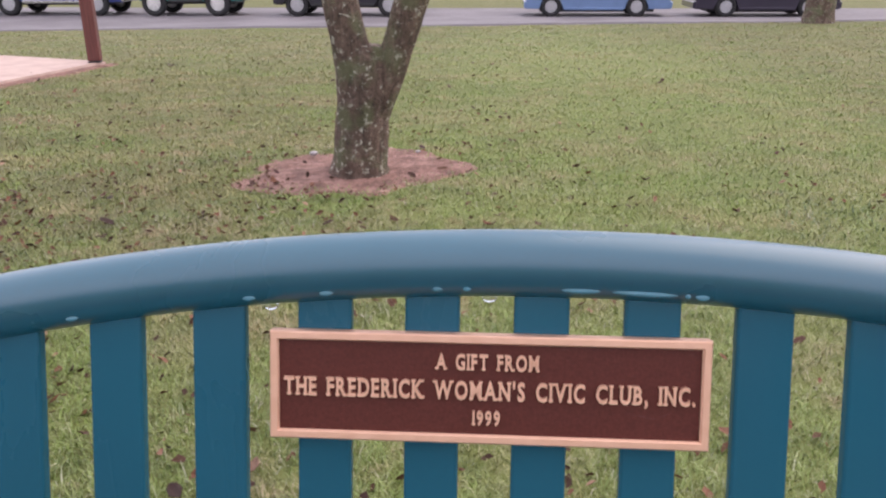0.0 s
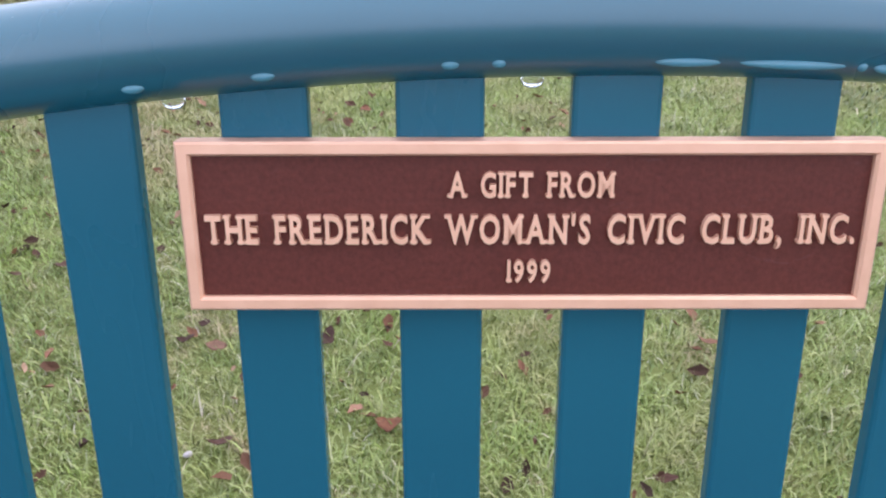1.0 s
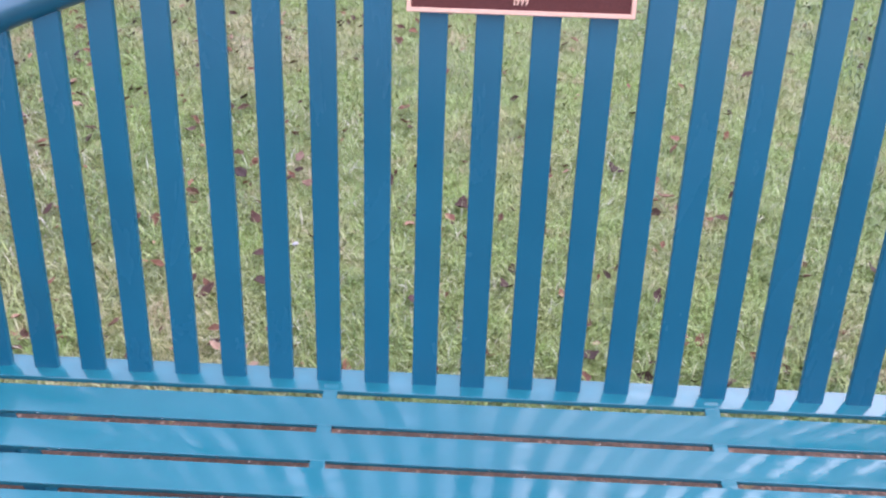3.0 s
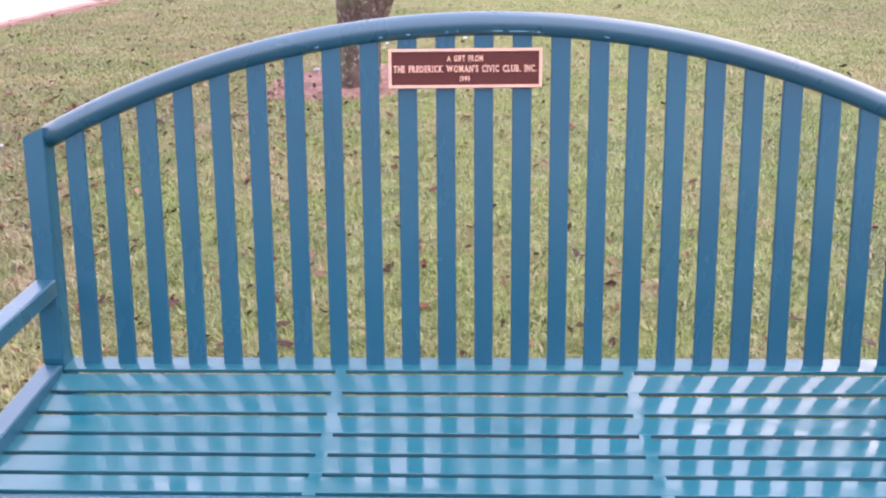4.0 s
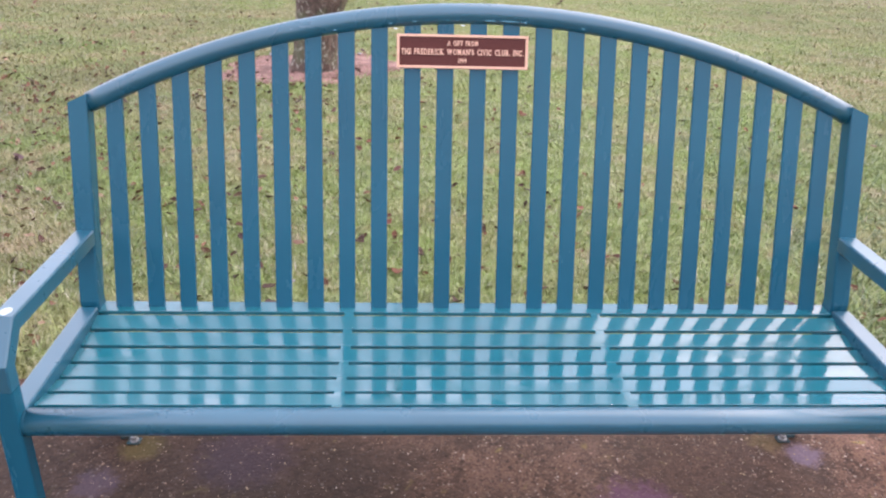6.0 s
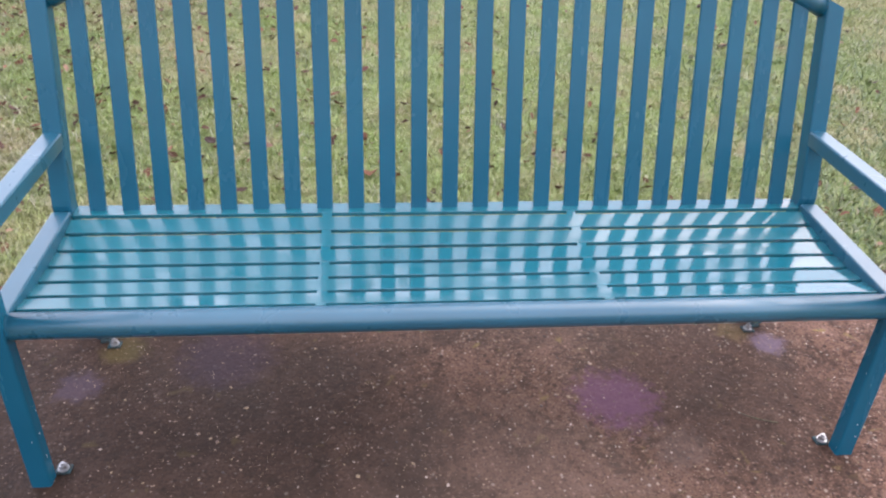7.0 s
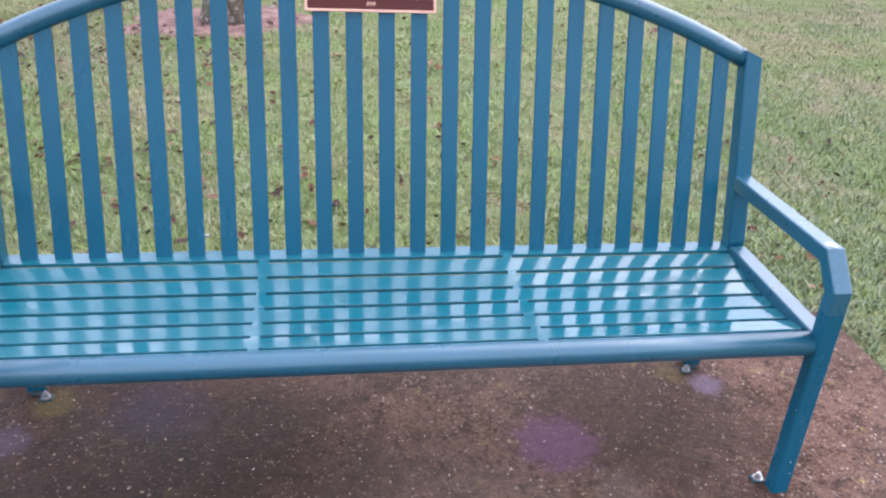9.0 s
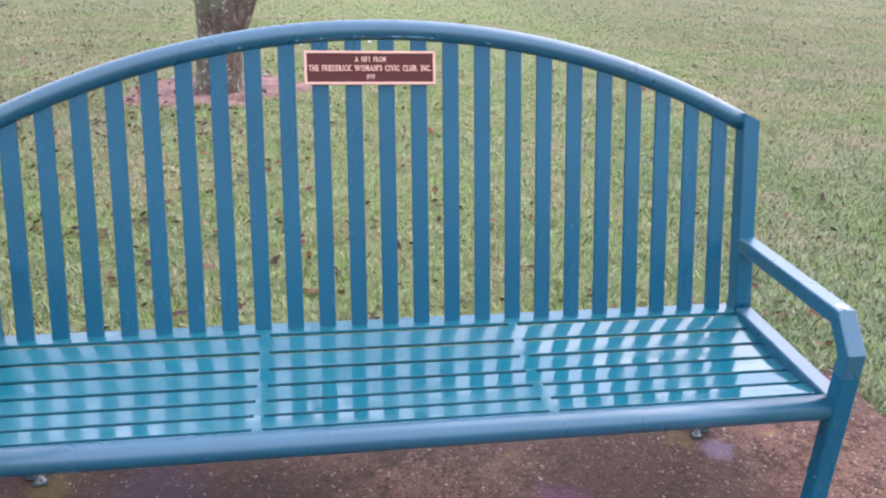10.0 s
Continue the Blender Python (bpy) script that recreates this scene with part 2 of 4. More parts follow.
def blade_build(nt, p, tones=BLADE_TONES):
    v = coords(nt)
    geo = nt.nodes.new("ShaderNodeNewGeometry")
    col = ramp(nt, geo.outputs["Random Per Island"], tones)
    lush_vignette = calc(nt, "DIVIDE", lush_vignette_patch(nt), 4.0)
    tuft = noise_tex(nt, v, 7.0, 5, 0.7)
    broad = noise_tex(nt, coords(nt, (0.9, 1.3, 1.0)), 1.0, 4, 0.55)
    # lens falloff is partly painted into the blades: paler centre, browner sides
    col = mixed(nt, calc(nt, "MULTIPLY", ramp(nt, lush_vignette, [(0.22, 0.75), (0.58, 0.0)]), ramp(nt, tuft, [(0.38, 0.1), (0.56, 0.85)])), col, (0.275, 0.365, 0.105))
    col = mixed(nt, ramp(nt, lush_vignette, [(0.45, 0.0), (0.75, 0.50)]), col, (0.165, 0.130, 0.068))
    col = mixed(nt, ramp(nt, broad, [(0.47, 0.0), (0.57, 0.65)]), col, (0.205, 0.305, 0.062))
    sward = noise_tex(nt, coords(nt, (0.45, 0.75, 1.0)), 1.0, 5, 0.6, 0.6)
    col = mixed(nt, ramp(nt, sward, [(0.38, 0.65), (0.46, 0.0)]), col, (0.150, 0.225, 0.056))
    col = mixed(nt, ramp(nt, sward, [(0.54, 0.0), (0.61, 0.62)]), col, (0.345, 0.295, 0.135))
    # worn straw patches, large and small, and darker green clumps
    big = noise_tex(nt, v, 1.1, 5, 0.6)
    tan = noise_tex(nt, v, 2.6, 6, 0.68, 0.2)
    wisp = noise_tex(nt, coords(nt, (9.0, 13.0, 9.0)), 1.0, 5, 0.7, 0.3)
    worn = calc(nt, "MAXIMUM", ramp(nt, big, [(0.50, 0.0), (0.60, 0.50)]), ramp(nt, tan, [(0.55, 0.0), (0.63, 0.70)]))
    worn = calc(nt, "MAXIMUM", worn, ramp(nt, wisp, [(0.59, 0.0), (0.66, 0.60)]))
    col = mixed(nt, worn, col, (0.400, 0.295, 0.190))
    patch = noise_tex(nt, v, 4.5, 4, 0.6)
    col = mixed(nt, ramp(nt, patch, [(0.53, 0.0), (0.61, 0.60)]), col, (0.098, 0.160, 0.034))
    link(nt, col, p.inputs["Base Color"])
    p.inputs["Roughness"].default_value = 0.36


def tuft_blade_build(nt, p):
    geo = nt.nodes.new("ShaderNodeNewGeometry")
    link(nt, ramp(nt, geo.outputs["Random Per Island"], TUFT_TONES), p.inputs["Base Color"])
    p.inputs["Roughness"].default_value = 0.36


def edge_blade_build(nt, p):
    geo = nt.nodes.new("ShaderNodeNewGeometry")
    link(nt, ramp(nt, geo.outputs["Random Per Island"], EDGE_TONES), p.inputs["Base Color"])
    p.inputs["Roughness"].default_value = 0.36


def dirt_build(nt, p):
    v = coords(nt)
    m = noise_tex(nt, v, 7.0, 6, 0.72)
    g = noise_tex(nt, v, 38.0, 5, 0.7)
    base = ramp(nt, m, [(0.34, (0.11, 0.055, 0.042)), (0.52, (0.28, 0.150, 0.122)), (0.70, (0.45, 0.275, 0.235))])
    link(nt, mixed(nt, ramp(nt, g, [(0.35, 0.7), (0.52, 0.0)]), base, (0.085, 0.050, 0.038)), p.inputs["Base Color"])
    p.inputs["Roughness"].default_value = 0.9
    bump(nt, p, g, 0.9, 0.02)


def bark_build(nt, p):
    v = coords(nt, (14.0, 14.0, 5.0))
    m = noise_tex(nt, v, 1.0, 6, 0.7, 0.8)
    g = noise_tex(nt, coords(nt), 45.0, 5, 0.7)
    lich = noise_tex(nt, coords(nt, (24.0, 24.0, 26.0)), 1.0, 6, 0.72, 0.3)
    moss = noise_tex(nt, coords(nt), 5.0, 4)
    base = ramp(nt, m, [(0.3, (0.036, 0.024, 0.018)), (0.5, (0.125, 0.082, 0.062)), (0.7, (0.235, 0.165, 0.128))])
    base = mixed(nt, ramp(nt, g, [(0.36, 0.6), (0.5, 0.0)]), base, (0.025, 0.018, 0.015))
    base = mixed(nt, ramp(nt, moss, [(0.48, 0.0), (0.62, 0.65)]), base, (0.110, 0.130, 0.062))
    base = mixed(nt, ramp(nt, lich, [(0.56, 0.0), (0.63, 0.80)]), base, (0.47, 0.46, 0.38))
    link(nt, base, p.inputs["Base Color"])
    p.inputs["Roughness"].default_value = 0.9
    bump(nt, p, calc(nt, "ADD", m, g), 1.0, 0.02)


def leaf_build(nt, p):
    info = nt.nodes.new("ShaderNodeObjectInfo")
    tone = ramp(nt, info.outputs["Random"], [(0.0, (0.028, 0.012, 0.009)), (0.3, (0.055, 0.022, 0.015)), (0.55, (0.080, 0.034, 0.022)), (0.75, (0.065, 0.027, 0.034)), (0.92, (0.16, 0.055, 0.024)), (1.0, (0.17, 0.10, 0.07))])
    n = noise_tex(nt, coords(nt), 120.0, 4)
    link(nt, mixed(nt, ramp(nt, n, [(0.35, 0.5), (0.6, 0.0)]), tone, (0.04, 0.018, 0.012)), p.inputs["Base Color"])
    p.inputs["Roughness"].default_value = 0.65
    p.inputs["Specular IOR Level"].default_value = 0.3


def litter_build(nt, p):
    geo = nt.nodes.new("ShaderNodeNewGeometry")
    link(nt, ramp(nt, geo.outputs["Random Per Island"], [(0.0, (0.034, 0.018, 0.011)), (0.4, (0.085, 0.040, 0.024)), (0.7, (0.145, 0.065, 0.038)), (0.88, (0.22, 0.10, 0.065)), (1.0, (0.36, 0.24, 0.17))]), p.inputs["Base Color"])
    p.inputs["Roughness"].default_value = 0.75
    p.inputs["Specular IOR Level"].default_value = 0.3


def asphalt_build(nt, p):
    v = coords(nt)
    n = noise_tex(nt, v, 30.0, 5)
    big = noise_tex(nt, v, 0.6, 4)
    base = ramp(nt, n, [(0.3, (0.150, 0.138, 0.150)), (0.7, (0.215, 0.198, 0.212))])
    link(nt, mixed(nt, ramp(nt, big, [(0.4, 0.4), (0.6, 0.0)]), base, (0.08, 0.074, 0.080)), p.inputs["Base Color"])
    p.inputs["Roughness"].default_value = 0.70
    p.inputs["Specular IOR Level"].default_value = 0.3
    bump(nt, p, n, 0.4, 0.01)


def stained_wood_build(nt, p):
    g = noise_tex(nt, coords(nt, (60.0, 60.0, 3.0)), 1.0, 5, 0.65, 0.6)
    link(nt, ramp(nt, g, [(0.3, (0.085, 0.022, 0.020)), (0.7, (0.165, 0.050, 0.042))]), p.inputs["Base Color"])
    p.inputs["Roughness"].default_value = 0.6
    bump(nt, p, g, 0.4, 0.003)


def car_paint(name, rgb, metal=0.3):
    def build(nt, p):
        n = noise_tex(nt, coords(nt), 3.0, 4)
        low = tuple(c * 0.85 for c in rgb)
        link(nt, ramp(nt, n, [(0.3, low), (0.7, rgb)]), p.inputs["Base Color"])
        p.inputs["Roughness"].default_value, p.inputs["Metallic"].default_value = 0.28, metal
        p.inputs["Coat Weight"].default_value = 0.8
    return material(name, build)


def plain(name, rgb, rough, metal=0.0):
    def build(nt, p):
        n = noise_tex(nt, coords(nt), 25.0, 4)
        link(nt, ramp(nt, n, [(0.3, tuple(c * 0.8 for c in rgb)), (0.7, rgb)]), p.inputs["Base Color"])
        p.inputs["Roughness"].default_value, p.inputs["Metallic"].default_value = rough, metal
    return material(name, build)


def glass_build(nt, p):
    p.inputs["Base Color"].default_value = (0.02, 0.025, 0.03, 1)
    p.inputs["Roughness"].default_value = 0.05


def water_build(nt, p):
    p.inputs["Base Color"].default_value = (0.9, 0.95, 1.0, 1)
    p.inputs["Roughness"].default_value, p.inputs["IOR"].default_value = 0.02, 1.33
    p.inputs["Transmission Weight"].default_value = 1.0


def streak_glint_build(nt, p):
    # opaque lighter teal paints the sky's reflection into the water
    p.inputs["Base Color"].default_value = (0.055, 0.20, 0.27, 1)
    p.inputs["Roughness"].default_value, p.inputs["Specular IOR Level"].default_value = 0.16, 0.6


M_PAINT = material("teal_powder_coat", paint_build)
M_GRIME = material("grimy_teal_paint", grime_build)
M_GLOSS = material("rain_wet_tube_paint", gloss_build)
M_WET = material("wet_teal_powder_coat", wet_paint_build)
M_BRONZE = material("polished_bronze", bronze_build)
M_FIELD = material("brown_plaque_field", plaque_field_build)
M_GALV = material("galvanised_steel", galvanised_build)
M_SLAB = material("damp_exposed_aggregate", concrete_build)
M_CHIP = material("aggregate_stone", chip_build)
M_PAD = material("pale_concrete", pad_build)
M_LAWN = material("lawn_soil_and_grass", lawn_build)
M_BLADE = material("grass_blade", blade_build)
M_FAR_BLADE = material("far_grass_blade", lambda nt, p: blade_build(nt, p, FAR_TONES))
M_EDGE_BLADE = material("fresh_grass_blade", edge_blade_build)
M_TUFT_BLADE = material("yellow_green_grass_blade", tuft_blade_build)
M_DIRT = material("bare_red_soil", dirt_build)
M_BARK = material("lichened_bark", bark_build)
M_LEAF = material("wet_fallen_leaf", leaf_build)
M_LITTER = material("leaf_litter", litter_build)
M_ROAD = material("wet_asphalt", asphalt_build)
M_POST = material("red_stained_wood", stained_wood_build)
M_TYRE = plain("tyre_rubber", (0.02, 0.02, 0.022), 0.8)
M_RIM = plain("silver_wheel", (0.62, 0.62, 0.64), 0.35, 0.5)
M_WHITE_RIM = plain("white_wheel", (0.75, 0.74, 0.72), 0.5)
M_TRIM = plain("black_plastic_trim", (0.025, 0.025, 0.028), 0.6)
M_CHROME = plain("chrome", (0.70, 0.70, 0.72), 0.2, 0.9)
M_LAMP = plain("clear_lamp_lens", (0.65, 0.66, 0.68), 0.2)
M_TAIL = plain("red_lamp_lens", (0.35, 0.03, 0.02), 0.3)
M_GLASS = material("dark_car_glass", glass_build)
M_WATER = material("rain_water", water_build)
M_STREAK_GLINT = material("rain_streak_with_glint", streak_glint_build)
M_UNSEEN_BELT = plain("unseen_belt_foliage", (0.045, 0.060, 0.030), 0.8)
M_WORN = plain("worn_primer", (0.42, 0.50, 0.52), 0.6)
M_SCUFF = plain("scuffed_paint", (0.085, 0.13, 0.20), 0.6)
M_SCRAP = plain("white_scrap", (0.46, 0.43, 0.45), 0.6)


# ---- mesh helpers ----
def finish(bm, name, mat, smooth=False):
    bmesh.ops.recalc_face_normals(bm, faces=bm.faces[:])
    me = bpy.data.meshes.new(name)
    bm.to_mesh(me)
    bm.free()
    if mat:
        me.materials.append(mat)
    if smooth:
        me.polygons.foreach_set("use_smooth", [True] * len(me.polygons))
    return me


def part(name, bm, mat, parent, label="", smooth=False):
    ob = new(name, finish(bm, name, mat, smooth))
    ob.parent = parent
    return tagged(ob, label) if label else ob


def box(bm, size, m=None, bevel=0.0, segments=2):
    """A bevelled box of that size about the pose m, added to bm."""
    r = bmesh.ops.create_cube(bm, size=1.0)
    vs = r["verts"]
    bmesh.ops.scale(bm, vec=size, verts=vs)
    if bevel:
        edges = list({e for v in vs for e in v.link_edges})
        r = bmesh.ops.bevel(bm, geom=edges, offset=bevel, segments=segments, profile=0.5, affect="EDGES")
        vs = list({v for f in r["faces"] for v in f.verts} | {v for v in vs if v.is_valid})
    if m is not None:
        bmesh.ops.transform(bm, matrix=m, verts=vs)
    return vs


def sweep(bm, path, section, up):
    """A closed section (pairs of side, up) carried along path points, ends capped."""
    rings = []
    n = len(path)
    for i, pt in enumerate(path):
        a, b = path[max(i - 1, 0)], path[min(i + 1, n - 1)]
        t = (Vector(b) - Vector(a)).normalized()
        k = 1.0
        if 0 < i < n - 1:
            t1 = (Vector(pt) - Vector(a)).normalized()
            t = (t1 + (Vector(b) - Vector(pt)).normalized()).normalized()
            k = 1.0 / max(0.5, t1.dot(t))
        side = t.cross(Vector(up)).normalized()
        u = side.cross(t).normalized()
        rings.append([bm.verts.new(Vector(pt) + side * s + u * (w * k)) for s, w in section])
    m = len(section)
    for r0, r1 in zip(rings, rings[1:]):
        for j in range(m):
            bm.faces.new((r0[j], r0[(j + 1) % m], r1[(j + 1) % m], r1[j]))
    bm.faces.new(rings[0])
    bm.faces.new(rings[-1][::-1])


def round_section(r, n=20):
    return [(r * math.cos(2 * math.pi * k / n), r * math.sin(2 * math.pi * k / n)) for k in range(n)]


def square_section(w, h, r=0.006, n=3):
    out = []
    for cx, cy, a0 in ((w / 2 - r, h / 2 - r, 0), (-w / 2 + r, h / 2 - r, 90), (-w / 2 + r, -h / 2 + r, 180), (w / 2 - r, -h / 2 + r, 270)):
        for k in range(n + 1):
            a = radians(a0 + 90 * k / n)
            out.append((cx + r * math.cos(a), cy + r * math.sin(a)))
    return out


# ---- ground ----
def ground_z(x, y):
    """The lawn is level round the bench and falls towards the road."""
    r = np.maximum(np.asarray(y, float) - 8.0, 0.0)
    r = np.where(r < 4.0, r * r / 8.0, r - 2.0)
    r = np.minimum(r, 14.6)
    f = np.clip((np.asarray(y, float) - 20.0) / 5.0, 0.0, 1.0)
    z = -r * (0.0500 + 0.0040 * f - 0.0014 * (1.0 - f) * np.clip(x, -25, 25))
    return z - 0.012


def soft_noise(x, y):
    return (np.sin(x * 3.1 + 1.3 * np.sin(y * 2.3)) + np.sin(y * 3.7 + 1.1 * np.sin(x * 1.9 + 2.0)) + 0.6 * np.sin(x * 7.3 - y * 6.1)) / 2.6


SLAB = (-1.50, 1.50, -2.75, 0.335)
TREE = (-0.86, 4.47)


def build_ground():
    xs = np.concatenate([-np.geomspace(900, 7, 26), np.arange(-6.5, 6.6, 0.16), np.geomspace(7, 900, 26)])
    ys = np.concatenate([-np.geomspace(900, 5, 22), np.arange(-4.5, 12, 0.16), np.geomspace(12.3, 60, 50), np.geomspace(66, 1500, 22)])
    X, Y = np.meshgrid(xs, ys)
    Z = ground_z(X, Y) + np.where(np.abs(X) < 30, 0.010, 0.0) * soft_noise(X * 0.9, Y * 0.9)
    inside = (X > SLAB[0] - 0.05) & (X < SLAB[1] + 0.05) & (Y > SLAB[2] - 0.05) & (Y < SLAB[3] + 0.05)
    Z = np.where(inside, -0.03, Z)
    nx, ny = len(xs), len(ys)
    verts = np.stack([X, Y, Z], -1).reshape(-1, 3)
    i = np.arange(nx * ny).reshape(ny, nx)
    faces = np.stack([i[:-1, :-1], i[:-1, 1:], i[1:, 1:], i[1:, :-1]], -1).reshape(-1, 4)
    me = bpy.data.meshes.new("ground")
    me.from_pydata(verts.tolist(), [], faces.tolist())
    me.materials.append(M_LAWN)
    me.polygons.foreach_set("use_smooth", [True] * len(me.polygons))
    tagged(new("ground", me), "damp winter lawn with worn straw patches", "lawn", kind="structure")


build_ground()


def build_slab():
    x0, x1, y0, y1 = SLAB
    bm = bmesh.new()
    box(bm, (x1 - x0, y1 - y0, 0.11), pose((x0 + x1) / 2, (y0 + y1) / 2, -0.055), bevel=0.012, segments=3)
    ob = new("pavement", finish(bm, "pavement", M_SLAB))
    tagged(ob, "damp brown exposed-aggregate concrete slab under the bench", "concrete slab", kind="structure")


build_slab()


def build_chips():
    """Pale and dark stones that stand out of the slab's worn face."""
    rng = np.random.default_rng(8)
    n = 13000
    x, y = rng.uniform(SLAB[0] + 0.02, SLAB[1] - 0.02, n), rng.uniform(-1.15, SLAB[3] - 0.02, n)
    s = rng.gamma(1.5, 0.00078, n) + 0.0007
    a = rng.random(n) * 6.283
    base = np.array([(1, 0, 0), (0, 0.75, 0), (-1, 0, 0), (0, -0.75, 0), (0.1, 0.1, 0.34)], float)
    tri = np.array([(0, 1, 4), (1, 2, 4), (2, 3, 4), (3, 0, 4)])
    jit = 1 + 0.35 * rng.uniform(-1, 1, (n, 5, 1))
    co = base[None] * s[:, None, None] * jit
    cx = co[..., 0] * np.cos(a)[:, None] - co[..., 1] * np.sin(a)[:, None] + x[:, None]
    cy = co[..., 0] * np.sin(a)[:, None] + co[..., 1] * np.cos(a)[:, None] + y[:, None]
    me = bpy.data.meshes.new("aggregate_stones")
    me.from_pydata(np.stack([cx, cy, co[..., 2] + 0.0003], -1).reshape(-1, 3).tolist(), [], (np.arange(n)[:, None, None] * 5 + tri[None]).reshape(-1, 3).tolist())
    me.materials.append(M_CHIP)
    tagged(new("aggregate_stones", me), "small pale and brown stones showing in the concrete", "stones", kind="stuff")


build_chips()


def build_road():
    """The park road, laid over the lawn, with a low kerbless edge."""
    xs = np.linspace(-90, 90, 61)
    ys = np.array([20.0, 20.1, 23.0, 26.0, 29.5, 29.6])
    verts, faces = [], []
    for y in ys:
        for x in xs:
            lift = -0.05 if y in (20.0, 29.6) else 0.04
            verts.append((x, y + 0.15 * math.sin(x * 0.7), float(ground_z(x, y)) + lift))
    n = len(xs)
    for j in range(len(ys) - 1):
        for k in range(n - 1):
            faces.append((j * n + k, j * n + k + 1, (j + 1) * n + k + 1, (j + 1) * n + k))
    me = bpy.data.meshes.new("road")
    me.from_pydata(verts, [], faces)
    me.materials.append(M_ROAD)
    tagged(new("road", me), "wet pale grey asphalt park road", "road", kind="structure")


build_road()

PAD_CORNER, PAD_A, PAD_B = Vector((-4.70, 9.26)), Vector((-0.22, -0.975)).normalized(), Vector((-0.95, 0.30)).normalized()


def build_pad():
    bm = bmesh.new()
    zs = float(ground_z(-4.7, 9.2))
    c = [PAD_CORNER, PAD_CORNER + PAD_A * 4.5, PAD_CORNER + PAD_A * 4.5 + PAD_B * 6, PAD_CORNER + PAD_B * 6]
    top = [bm.verts.new((p.x, p.y, zs + 0.05)) for p in c]
    bot = [bm.verts.new((p.x, p.y, zs - 0.25)) for p in c]
    bm.faces.new(top)
    bm.faces.new(bot[::-1])
    for k in range(4):
        bm.faces.new((top[k], bot[k], bot[(k + 1) % 4], top[(k + 1) % 4]))
    bmesh.ops.bevel(bm, geom=[e for e in bm.edges if all(v in top for v in e.verts)], offset=0.012, segments=2, affect="EDGES")
    tagged(new("pavement_pad", finish(bm, "pavement_pad", M_PAD)), "pale pinkish concrete shelter pad with bare edge", "concrete pad", kind="structure")
    # a strip of bare soil washed out along the pad
    bm = bmesh.new()
    rows = []
    for k in range(40):
        q = PAD_CORNER + PAD_A * (-0.10 + 0.115 * k)
        out = Vector((-PAD_B.x, -PAD_B.y))
        w = 0.16 + 0.09 * noise.noise(Vector((k * 0.45, 0, 0))) + 0.06 * noise.noise(Vector((k * 1.3, 5, 0)))
        row = []
        for f, up in ((-0.3, 0.0), (0.0, 0.016), (0.6, 0.012), (1.0, -0.02)):
            c = q + out * (w * f)
            row.append(bm.verts.new((c.x, c.y, float(ground_z(c.x, c.y)) + up)))
        rows.append(row)
    for a, b in zip(rows, rows[1:]):
        for j in range(3):
            bm.faces.new((a[j], a[j + 1], b[j + 1], b[j]))
    tagged(new("ground_soil_strip", finish(bm, "ground_soil_strip", M_DIRT, True)), "strip of bare reddish soil along the concrete pad", "bare soil", kind="structure")
    post = new("shelter_post")
    p = PAD_CORNER + PAD_A * 0.10 + PAD_B * 0.07
    post.location = (p.x, p.y, zs + 0.05)
    tagged(post, "red-stained square timber post at the concrete pad", "post")
    bm = bmesh.new()
    box(bm, (0.140, 0.140, 2.6), pose(0, 0, 1.32, 0, 0, 13), bevel=0.008)
    part("timber", bm, M_POST, post)
    bm = bmesh.new()
    box(bm, (0.148, 0.148, 0.012), pose(0, 0, 0.006, 0, 0, 13), bevel=0.003)
    part("post_base", bm, M_TRIM, post, "dark metal post base")


build_pad()


# ---- the bench ----
PITCH, LEAN, SEAT_Z = 0.0762, radians(15.0), 0.43
U = Vector((0, math.sin(LEAN), math.cos(LEAN)))
N = Vector((0, -math.cos(LEAN), math.sin(LEAN)))
BACK0 = Vector((0, 0, SEAT_Z))
ARC_R, ARC_S = 1.96, 0.698
RAIL_R = 0.0235
END_X = 0.914
STRAP_X, TUBE_R = 0.299, 0.0270


def back_at(x, s, d=0.0):
    """A place on the back: x along the bench, s up the slope, d in front of the slats."""
    return BACK0 + Vector((x, 0, 0)) + U * s + N * d


def arc_s(x):
    return ARC_S - (ARC_R - math.sqrt(ARC_R ** 2 - x * x))


def seat_z(y):
    """The seat's hollowed line from the back bar to the front tube."""
    return SEAT_Z - 0.019 * (1 - ((y + 0.207) / 0.186) ** 2)


BACK_TURN = Matrix.Rotation(-LEAN, 4, "X")


